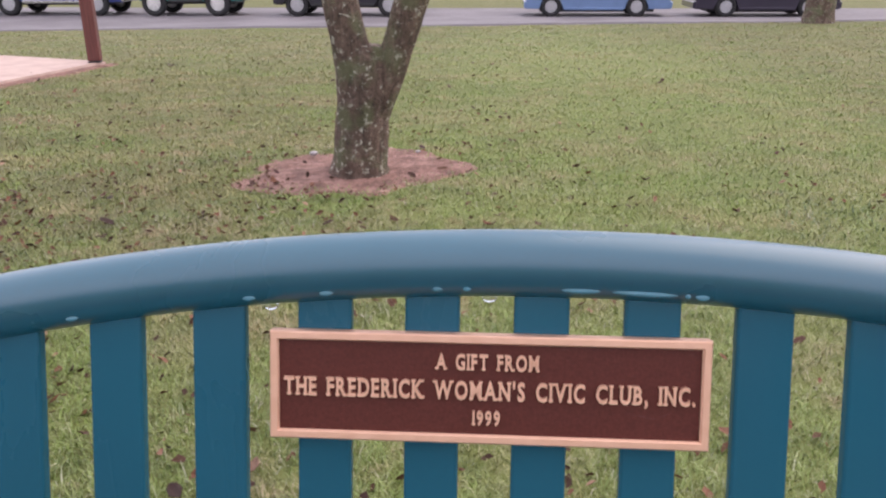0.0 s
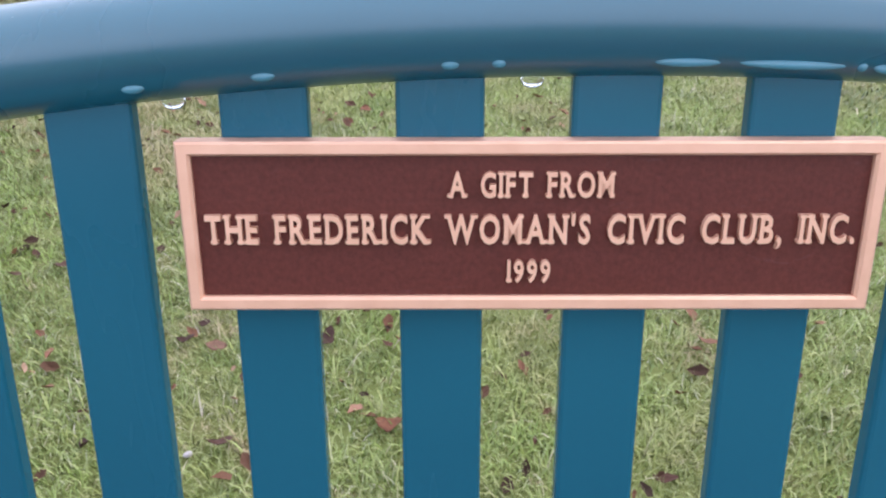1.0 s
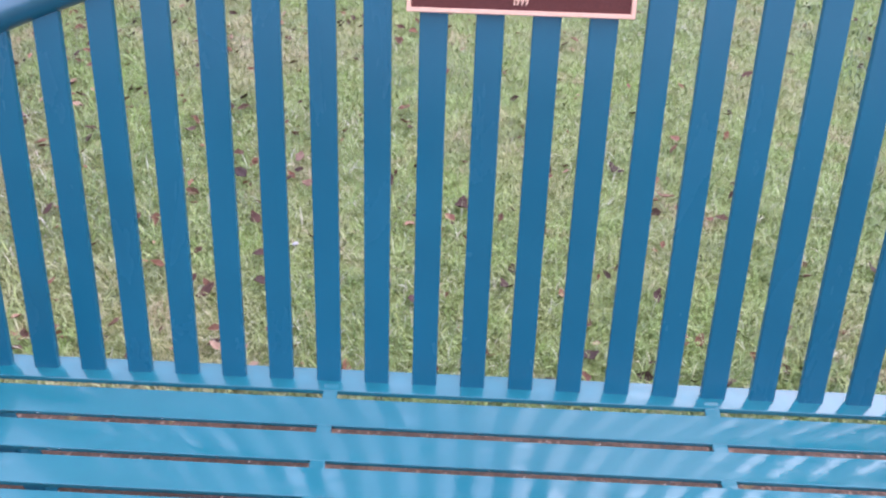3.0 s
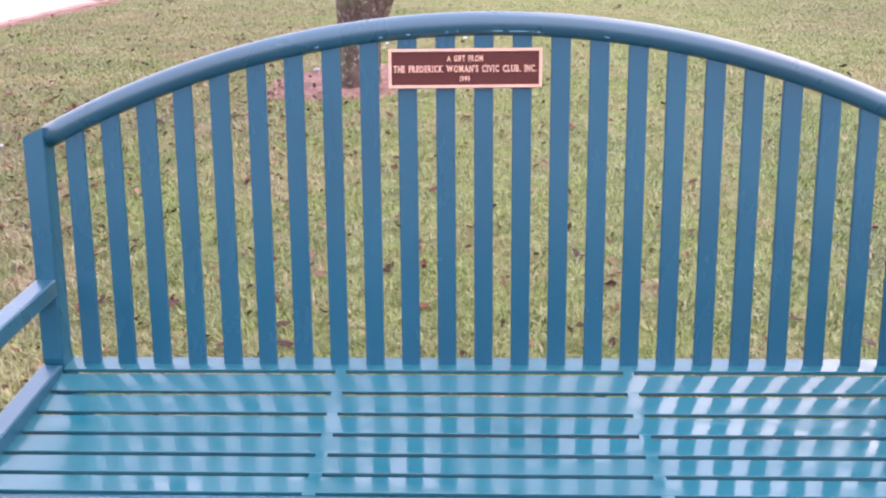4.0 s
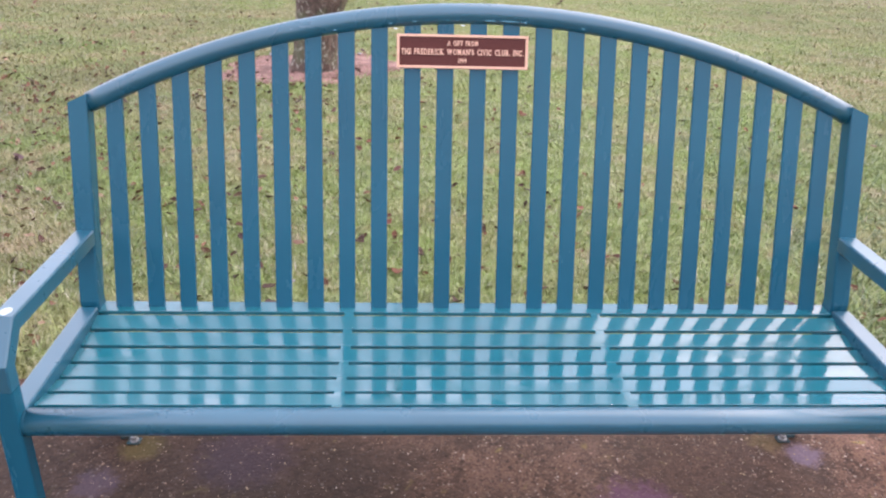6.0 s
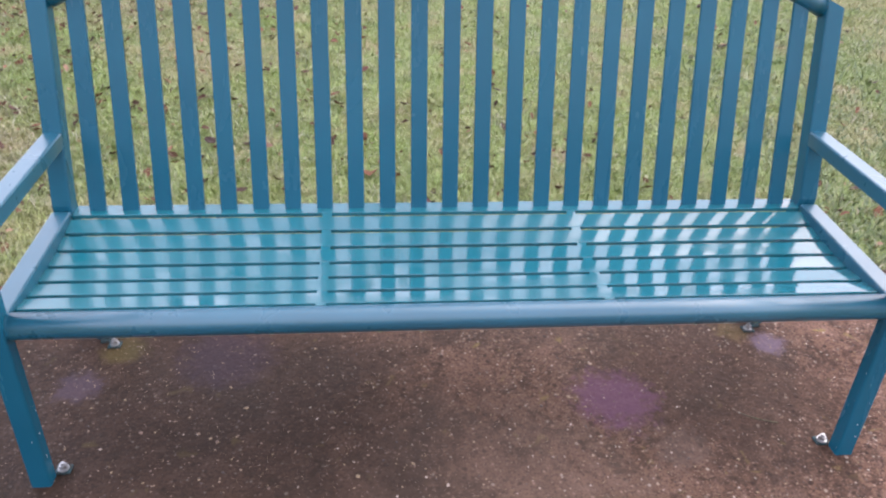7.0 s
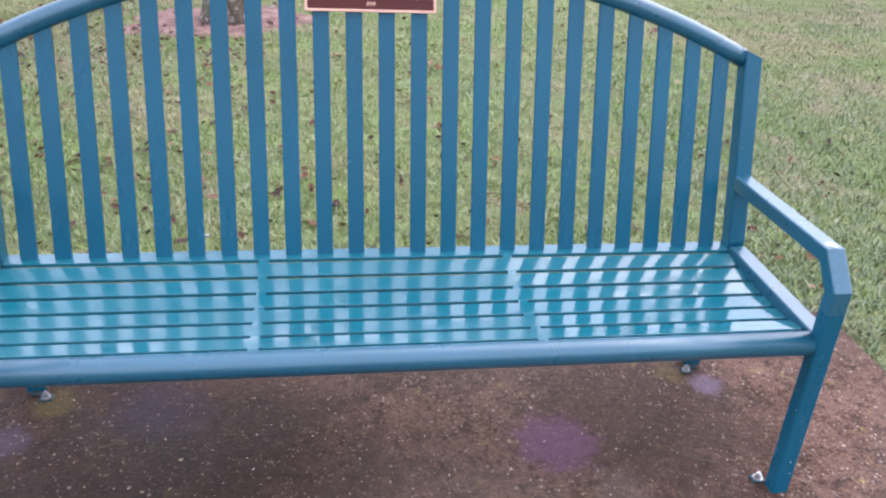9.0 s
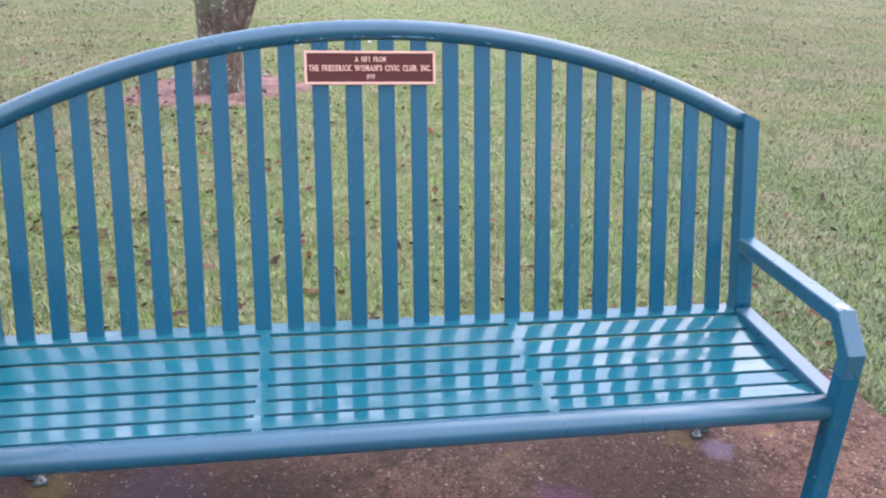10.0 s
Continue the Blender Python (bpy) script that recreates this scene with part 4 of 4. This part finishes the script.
# ---- parked vehicles ----
def wheel(parent, x, y, z, r, width, rim_mat, side):
    bm = bmesh.new()
    prof = [(r * 0.60, width / 2), (r * 0.90, width / 2), (r, width * 0.32), (r, -width * 0.32), (r * 0.90, -width / 2), (r * 0.60, -width / 2)]
    n = 28
    rings = [[bm.verts.new((x + q * math.cos(2 * math.pi * k / n), y + w, z + q * math.sin(2 * math.pi * k / n))) for q, w in prof] for k in range(n)]
    m = len(prof)
    for k in range(n):
        a, b = rings[k], rings[(k + 1) % n]
        for j in range(m):
            bm.faces.new((a[j], a[(j + 1) % m], b[(j + 1) % m], b[j]))
    w = part("wheel", bm, M_TYRE, parent, "black rubber tyre", True)
    bm = bmesh.new()
    yy = y + side * width * 0.40
    bmesh.ops.create_cone(bm, cap_ends=True, segments=24, radius1=r * 0.60, radius2=r * 0.60, depth=0.02, matrix=pose(x, y + side * width * 0.22, z, 90, 0, 0))
    for k in range(7):
        a = 2 * math.pi * k / 7
        box(bm, (r * 0.48, 0.03, r * 0.15), Matrix.Translation((x, yy, z)) @ Matrix.Rotation(a, 4, "Y") @ Matrix.Translation((r * 0.30, 0, 0)), bevel=0.006, segments=1)
    bmesh.ops.create_cone(bm, cap_ends=True, segments=16, radius1=r * 0.17, radius2=r * 0.14, depth=0.05, matrix=pose(x, yy, z, 90, 0, 0))
    part("rim", bm, rim_mat, w, "spoked wheel rim")


def arch_profile(outline, arches, r):
    """The side outline from front low to rear low along the roof, its sill cut by round wheel arches."""
    pts = list(outline)
    low = outline[-1][1]
    for ax, az in sorted(arches, reverse=True):
        h = math.sqrt(max(r * r - (low - az) ** 2, 0.01))
        a0 = math.atan2(low - az, h)
        for k in range(11):
            a = a0 + (math.pi - 2 * a0) * k / 10
            pts.append((ax + r * math.cos(a), az + r * math.sin(a)))
    return pts


def solid(bm, prof, y0, y1, bevel=0.0):
    a = [bm.verts.new((x, y0, z)) for x, z in prof]
    b = [bm.verts.new((x, y1, z)) for x, z in prof]
    fa, fb = bm.faces.new(a), bm.faces.new(b[::-1])
    for k in range(len(prof)):
        bm.faces.new((a[k], b[k], b[(k + 1) % len(prof)], a[(k + 1) % len(prof)]))
    if bevel:
        bmesh.ops.bevel(bm, geom=list(fa.edges) + list(fb.edges), offset=bevel, segments=2, affect="EDGES")
    bmesh.ops.triangulate(bm, faces=[f for f in bm.faces if len(f.verts) > 4])


def vehicle(name, label, category, px, py, front, base, L, Wd, wheelbase, ov_front, r, paint, rim_mat, body, cabin, low, y_turn=0.0, lower=None):
    """front is -1 where it faces -x. body: outline above the sill, from the front, as shares of the length and metres."""
    car = new(name)
    tagged(car, label, category, "vehicles parked along the road")
    car.matrix_basis = pose(px, py, base, 0, 0, y_turn) @ Matrix.Diagonal((-front, 1, 1, 1))
    w0, w1 = ov_front, ov_front + wheelbase
    half = Wd / 2
    out = [(q * L, z) for q, z in body]
    bm = bmesh.new()
    solid(bm, arch_profile(out, [(w0, r), (w1, r)], r * 1.16), -half, half, 0.03)
    part("body", bm, paint, car)
    bm = bmesh.new()
    cab = [(q * L, z) for q, z in cabin]
    z0 = cab[0][1]
    zt = max(z for _, z in cab)
    def at(k, side):
        cx, cz = cab[k]
        return Vector((cx, side * half * (0.94 - 0.16 * (cz - z0) / (zt - z0)), cz))

    a = [at(k, -1) for k in range(4)]
    b = [at(k, 1) for k in range(4)]
    bm.free()
    for pane, quad in (("side_window", a), ("side_window", b), ("windscreen", (a[0], a[1], b[1], b[0])), ("rear_window", (a[2], a[3], b[3], b[2]))):
        bm = bmesh.new()
        mid = sum(quad, Vector()) / 4
        core = Vector(((cab[1][0] + cab[2][0]) / 2, 0, (z0 + zt) / 2))
        inward = (core - mid) * 0.04
        f0 = [bm.verts.new(q) for q in quad]
        f1 = [bm.verts.new(q + inward) for q in quad]
        bm.faces.new(f0)
        bm.faces.new(f1[::-1])
        for k in range(4):
            bm.faces.new((f0[k], f1[k], f1[(k + 1) % 4], f0[(k + 1) % 4]))
        part(pane, bm, M_GLASS, car, "dark tinted glass")
    xa, xb = cab[1][0], cab[-2][0]
    bm = bmesh.new()
    box(bm, (abs(xb - xa) + 0.05, Wd * 0.80, 0.06), pose((xa + xb) / 2, 0, zt + 0.01), bevel=0.02)
    part("roof", bm, paint, car)
    for q in (0, 1):
        bm = bmesh.new()
        bx = 0.02 if q == 0 else L - 0.02
        box(bm, (0.18, Wd * 0.98, 0.20), pose(bx, 0, low + 0.16), bevel=0.03)
        part("bumper", bm, lower or paint, car)
        for s in (-1, 1):
            bm = bmesh.new()
            box(bm, (0.14, 0.34, 0.15), pose(bx + (0.02 if q == 0 else -0.02), s * (half - 0.20), low + 0.40), bevel=0.02)
            part("headlight" if q == 0 else "tail_light", bm, M_LAMP if q == 0 else M_TAIL, car)
    bm = bmesh.new()
    box(bm, (wheelbase - 2.5 * r, Wd * 1.005, 0.09), pose((w0 + w1) / 2, 0, low + 0.05), bevel=0.015)
    part("sill", bm, lower or paint, car)
    bm = bmesh.new()
    box(bm, (L * 0.80, Wd * 0.7, 0.16), pose(L / 2, 0, low + 0.02), bevel=0.02)
    part("underbody", bm, M_TRIM, car)
    for s in (-1, 1):
        bm = bmesh.new()
        box(bm, (0.16, 0.03, 0.03), pose(L * 0.52, s * (half + 0.008), low + 0.55), bevel=0.008)
        part("door_handle", bm, M_TRIM, car)
        for wx in (w0, w1):
            wheel(car, wx, s * (half - 0.11), r, r, 0.20, rim_mat, s)
    return car


SEDAN = [(0.0, 0.24), (0.0, 0.50), (0.03, 0.64), (0.26, 0.84), (0.86, 0.90), (0.98, 0.84), (1.0, 0.55), (1.0, 0.24)]
SEDAN_CAB = [(0.26, 0.82), (0.40, 1.36), (0.68, 1.38), (0.88, 0.88)]
SUV = [(0.0, 0.36), (0.0, 0.66), (0.03, 0.92), (0.26, 1.04), (0.97, 1.06), (1.0, 0.9), (1.0, 0.36)]
SUV_CAB = [(0.27, 1.02), (0.38, 1.66), (0.93, 1.68), (0.985, 1.04)]
JEEP = [(0.0, 0.46), (0.0, 0.62), (0.02, 0.98), (0.36, 1.04), (0.99, 1.06), (1.0, 0.9), (1.0, 0.46)]
JEEP_CAB = [(0.36, 1.02), (0.40, 1.66), (0.96, 1.68), (0.985, 1.04)]
TRUCK = [(0.0, 0.42), (0.0, 0.72), (0.02, 0.98), (0.28, 1.08), (0.99, 1.10), (1.0, 0.9), (1.0, 0.42)]
TRUCK_CAB = [(0.28, 1.06), (0.36, 1.68), (0.54, 1.70), (0.58, 1.08)]
P_LBLUE = car_paint("pale_blue_car_paint", (0.16, 0.27, 0.48))
P_DARK = car_paint("dark_plum_car_paint", (0.030, 0.024, 0.045))
P_BLACK = car_paint("black_car_paint", (0.018, 0.018, 0.028))
P_TEAL = car_paint("teal_car_paint", (0.012, 0.16, 0.17), 0.0)
P_BLUE = car_paint("deep_blue_car_paint", (0.020, 0.040, 0.22))
CAR_Y = 26.5


def car_base(x):
    return float(ground_z(x, CAR_Y)) + 0.04


vehicle("sedan_car", "pale blue sedan with silver wheels, parked on the road", "car", 0.85, CAR_Y, -1, car_base(2.6), 4.35, 1.70, 2.59, 0.76, 0.31, P_LBLUE, M_RIM, SEDAN, SEDAN_CAB, 0.20)
vehicle("sedan_car", "dark plum sedan with bright wheels, parked on the road", "car", 5.95, CAR_Y, -1, car_base(8), 4.25, 1.70, 2.43, 0.92, 0.31, P_DARK, M_RIM, SEDAN, SEDAN_CAB, 0.20)
vehicle("sport_utility_car", "black sport utility car with silver wheels", "car", -6.95, CAR_Y, -1, car_base(-5), 4.4, 1.75, 2.9, 0.68, 0.36, P_BLACK, M_RIM, SUV, SUV_CAB, 0.32, lower=M_TRIM)
vehicle("off_road_car", "teal open off-road car with white wheels and fat tyres", "car", -11.26, CAR_Y, -1, car_base(-10), 3.25, 1.65, 2.05, 0.40, 0.39, P_TEAL, M_WHITE_RIM, JEEP, JEEP_CAB, 0.42, lower=M_TRIM)
vehicle("pickup_truck", "deep blue pickup truck with chrome bumper", "truck", -11.92, CAR_Y + 0.2, 1, car_base(-14), 5.0, 1.85, 2.9, 0.85, 0.38, P_BLUE, M_RIM, TRUCK, TRUCK_CAB, 0.38, lower=M_CHROME)


# ---- fallen leaves and scraps ----
def leaf_mesh(seed):
    rng = random.Random(seed)
    L, W = 1.0, rng.uniform(0.42, 0.62)
    curl, fold = rng.uniform(0.25, 0.8), rng.uniform(0.1, 0.5)
    bm = bmesh.new()
    rows = []
    for k in range(7):
        t = k / 6
        w = W * math.sin(math.pi * min(1, 0.04 + t * 0.96)) ** 0.8 * (1 + 0.18 * math.sin(k * 2.4 + seed))
        zc = curl * (t - 0.5) ** 2 + 0.06 * math.sin(t * 5 + seed)
        rows.append([bm.verts.new(((t - 0.5) * L, s * w / 2, zc + fold * abs(s) * w * 0.5)) for s in (-1, -0.45, 0, 0.45, 1)])
    for a, b in zip(rows, rows[1:]):
        for j in range(4):
            bm.faces.new((a[j], a[j + 1], b[j + 1], b[j]))
    g = bmesh.ops.extrude_face_region(bm, geom=bm.faces[:])
    bmesh.ops.translate(bm, vec=(0, 0, 0.012), verts=[e for e in g["geom"] if isinstance(e, bmesh.types.BMVert)])
    return finish(bm, "fallen_leaf", M_LEAF, True)


def on_slab(x, y, pad=0.0):
    return SLAB[0] - pad < x < SLAB[1] + pad and SLAB[2] - pad < y < SLAB[3] + pad


def build_leaves():
    rng = random.Random(21)
    shapes = [leaf_mesh(s) for s in range(6)]
    spots = [(2.44, 1.89, 0.06), (1.64, 0.68, 0.06), (-0.70, 2.17, 0.05), (-0.66, 0.90, 0.06), (-0.66, 1.45, 0.05), (-0.72, 1.07, 0.05), (-0.79, 0.98, 0.04), (0.42, 0.78, 0.05),
             (0.53, 1.29, 0.06), (-1.19, 0.72, 0.05), (-0.77, 0.72, 0.06), (0.21, 0.54, 0.07), (-1.17, 0.93, 0.05), (-0.24, 1.50, 0.05), (-0.60, 1.28, 0.05), (0.02, 0.80, 0.05),
             (0.34, 0.89, 0.05), (-0.51, 1.17, 0.05), (-0.21, 0.73, 0.06), (-2.13, 2.27, 0.09), (-2.46, 3.58, 0.08), (-1.97, 3.40, 0.09), (-0.35, 1.31, 0.06)]
    while len(spots) < 215:
        if rng.random() < 0.55:
            y = 0.45 + 4.2 * rng.random() ** 0.9
        else:
            y = 3.5 + 6.0 * rng.random()
        x = rng.uniform(-0.62, 0.62) * (y + 2.6) - 0.15 + 0.25 * rng.uniform(-1, 1)
        if rng.random() < 0.45 and x > 0:
            x = -x
        if on_slab(x, y, 0.05) or (x - TREE[0]) ** 2 + (y - TREE[1]) ** 2 < 0.06:
            continue
        spots.append((x, y, rng.uniform(0.034, 0.072) * (1.0 if y < 4 else 1.2)))
    for x, y, size in spots:
        ob = new("fallen_leaf", shapes[rng.randrange(6)])
        z = float(ground_z(x, y)) + 0.022
        ob.matrix_basis = pose(x, y, z, rng.uniform(-25, 25), rng.uniform(-25, 25), rng.uniform(0, 360)) @ Matrix.Diagonal((size, size, size, 1))
        tagged(ob, "curled brown wet leaf fallen on the grass", "leaf", "fallen leaves")
    for x, y, size in ((-0.58, 0.96, 0.010), (-2.73, 2.93, 0.024), (-1.24, 4.89, 0.030), (-0.55, 5.00, 0.018)):
        bm = bmesh.new()
        bmesh.ops.create_icosphere(bm, subdivisions=2, radius=1.0)
        for v in bm.verts:
            v.co *= 1 + 0.35 * noise.noise(v.co * 1.7 + Vector((x, y, 0)))
        bmesh.ops.transform(bm, matrix=pose(x, y, float(ground_z(x, y)) + size * 0.55 + 0.01, 0, 0, 30) @ Matrix.Diagonal((size, size * 0.6, size * 0.55, 1)), verts=bm.verts[:])
        tagged(new("paper_scrap", finish(bm, "paper_scrap", M_SCRAP, True)), "crumpled whitish scrap lying on the ground", "litter")
    # a twig on the slab
    bm = bmesh.new()
    limb(bm, curve_pts([(0.71, -0.30, 0.004), (0.75, -0.33, 0.006), (0.80, -0.345, 0.004)], 4), [0.0015] * 9, 6)
    tagged(new("twig", finish(bm, "twig", M_BARK)), "thin reddish twig lying on the concrete", "twig")


build_leaves()


def build_litter():
    """Small broken bits of leaf all over the lawn, in one mesh."""
    rng = np.random.default_rng(12)
    verts, faces = [], []
    made = 0
    while made < 2100:
        y = 0.4 + 6.6 * rng.random() ** 1.3
        x = rng.uniform(-0.66, 0.68) * (y + 2.4)
        if made % 3 == 0:
            x, y = rng.normal(-1.8, 0.8), rng.normal(3.0, 1.0)
        if on_slab(x, y, 0.02) or math.hypot((x - DIRT[0]) / DIRT[2], (y - DIRT[1]) / DIRT[3]) < 0.85 * rng.random() ** 0.3:
            continue
        if soft_noise(x * 1.3, y * 1.3) + 0.9 * rng.random() < 0.20 + 0.30 * x:
            continue
        s = rng.uniform(0.008, 0.025)
        m = pose(x, y, float(ground_z(x, y)) + 0.012 + 0.016 * rng.random(), rng.uniform(-40, 40), rng.uniform(-40, 40), rng.uniform(0, 360))
        b = len(verts)
        q = [(-s, 0, 0), (-0.3 * s, -0.55 * s, 0.25 * s), (0.7 * s, -0.4 * s, 0.1 * s), (s, 0.1 * s, 0.3 * s), (0.2 * s, 0.6 * s, 0.35 * s), (0.0, 0.0, -0.1 * s)]
        verts += [(m @ Vector(c))[:] for c in q]
        faces += [(b, b + 1, b + 5), (b + 1, b + 2, b + 5), (b + 2, b + 3, b + 5), (b + 3, b + 4, b + 5), (b + 4, b, b + 5)]
        made += 1
    me = bpy.data.meshes.new("leaf_litter")
    me.from_pydata(verts, [], faces)
    me.materials.append(M_LITTER)
    tagged(new("leaf_litter", me), "small dark broken leaf bits strewn over the lawn", "leaf litter", kind="stuff")


build_litter()


# ---- grass blades ----
def blades(name, label, count, x_of, y0, y1, length, width, seed, tone=M_BLADE, thin=None, feather=0.0):
    rng = np.random.default_rng(seed)
    n = int(count * 1.35)
    y = y0 + (y1 - y0) * rng.random(n)
    lo, hi = x_of(y)
    x = lo + (hi - lo) * rng.random(n) + rng.normal(0, feather, n)
    keep = ~((x > SLAB[0]) & (x < SLAB[1]) & (y > SLAB[2]) & (y < SLAB[3]))
    cx, cy, rx, ry = DIRT
    d = np.hypot((x - cx) / rx, (y - cy) / ry)
    a = np.arctan2((y - cy) / ry, (x - cx) / rx)
    lim = 1.0 + 0.14 * np.sin(2 * a + 0.6) + 0.09 * np.sin(5 * a + 1.0) + 0.05 * np.sin(9 * a)
    keep &= d > lim * (0.70 + 0.34 * rng.random(n))
    p = np.stack([x - PAD_CORNER.x, y - PAD_CORNER.y], -1)
    det = PAD_A.x * PAD_B.y - PAD_A.y * PAD_B.x
    u = (p[:, 0] * PAD_B.y - p[:, 1] * PAD_B.x) / det
    v = (PAD_A.x * p[:, 1] - PAD_A.y * p[:, 0]) / det
    keep &= ~((u > -0.06) & (v > -0.13 + 0.10 * rng.random(n)))
    tuft = 0.5 + 0.5 * soft_noise(x * 2.7 + 4, y * 2.7) * soft_noise(x * 9 + 1, y * 9)
    keep &= rng.random(n) < 0.45 + 0.75 * tuft
    if thin:
        keep &= rng.random(n) < thin(x, y) * np.clip(0.2 + 1.3 * tuft, 0, 1)
    x, y, tuft = x[keep][:count], y[keep][:count], tuft[keep][:count]
    n = len(x)
    z = ground_z(x, y) + 0.010 * soft_noise(x * 0.9, y * 0.9) - 0.003
    ln = length * (0.5 + 0.9 * rng.random(n)) * (0.7 + 0.6 * tuft)
    wd = width * (0.7 + 0.6 * rng.random(n))
    az, lean = rng.random(n) * 2 * np.pi, radians(32) + radians(46) * rng.random(n)
    face = az + np.pi / 2 + rng.normal(0, 0.5, n)
    dx, dy = np.cos(az), np.sin(az)
    sx, sy = np.cos(face) * wd / 2, np.sin(face) * wd / 2
    h1, r1 = ln * 0.55 * np.cos(lean * 0.6), ln * 0.55 * np.sin(lean * 0.6)
    h2, r2 = h1 + ln * 0.45 * np.cos(lean * 1.25), r1 + ln * 0.45 * np.sin(lean * 1.25)
    co = np.empty((n, 5, 3))
    co[:, 0] = np.stack([x - sx, y - sy, z], -1)
    co[:, 1] = np.stack([x + sx, y + sy, z], -1)
    co[:, 2] = np.stack([x + dx * r1 + sx * 0.8, y + dy * r1 + sy * 0.8, z + h1], -1)
    co[:, 3] = np.stack([x + dx * r1 - sx * 0.8, y + dy * r1 - sy * 0.8, z + h1], -1)
    co[:, 4] = np.stack([x + dx * r2, y + dy * r2, z + np.maximum(h2, 0.004)], -1)
    base = np.arange(n)[:, None] * 5
    loops = np.concatenate([base + np.array([0, 1, 2, 3]), base + np.array([3, 2, 4])], 1)
    me = bpy.data.meshes.new(name)
    me.vertices.add(n * 5)
    me.vertices.foreach_set("co", co.reshape(-1))
    me.loops.add(n * 7)
    me.loops.foreach_set("vertex_index", loops.reshape(-1).astype(np.int32))
    me.polygons.add(n * 2)
    starts = (np.arange(n)[:, None] * 7 + np.array([0, 4])).reshape(-1)
    me.polygons.foreach_set("loop_start", starts.astype(np.int32))
    me.update(calc_edges=True)
    me.validate()
    me.materials.append(tone)
    tagged(new(name, me), label, "grass", kind="stuff")


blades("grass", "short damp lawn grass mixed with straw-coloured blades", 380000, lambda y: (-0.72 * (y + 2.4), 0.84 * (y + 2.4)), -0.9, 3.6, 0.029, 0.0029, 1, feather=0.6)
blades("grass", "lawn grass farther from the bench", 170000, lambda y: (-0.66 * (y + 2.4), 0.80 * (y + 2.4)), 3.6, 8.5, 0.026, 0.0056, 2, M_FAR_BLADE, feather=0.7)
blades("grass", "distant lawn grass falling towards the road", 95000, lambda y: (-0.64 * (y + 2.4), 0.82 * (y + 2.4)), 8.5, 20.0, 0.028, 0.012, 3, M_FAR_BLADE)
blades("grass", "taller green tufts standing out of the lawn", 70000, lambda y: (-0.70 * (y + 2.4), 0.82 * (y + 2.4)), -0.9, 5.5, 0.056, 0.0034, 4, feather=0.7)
blades("grass", "thin lawn grass round the slab", 60000, lambda y: (-5.5 + 0 * y, 6.0 + 0 * y), -5.0, 9.0, 0.032, 0.0040, 5)
# the wide reach of these darker blades partly paints in lens vignetting
blades("grass", "leafy green grass growing over the edge of the slab", 90000, lambda y: (1.42 + 0 * y, 4.6 + 0 * y), -1.6, 4.2, 0.046, 0.0056, 6, M_EDGE_BLADE,
       lambda x, y: np.exp(-np.maximum(x - 1.6, 0) / 1.2 - np.maximum(y - 0.6, 0) / 1.7))
blades("grass", "bright yellow-green tufts behind the slab", 34000, lambda y: (-1.9 + 0 * y, 2.1 + 0 * y), 0.34, 2.2, 0.056, 0.0034, 7, M_TUFT_BLADE,
       lambda x, y: np.exp(-np.maximum(y - 0.5, 0) / 0.45) * np.clip(0.5 + 0.8 * soft_noise(x * 2.1 + 3, y * 2.1), 0, 1))
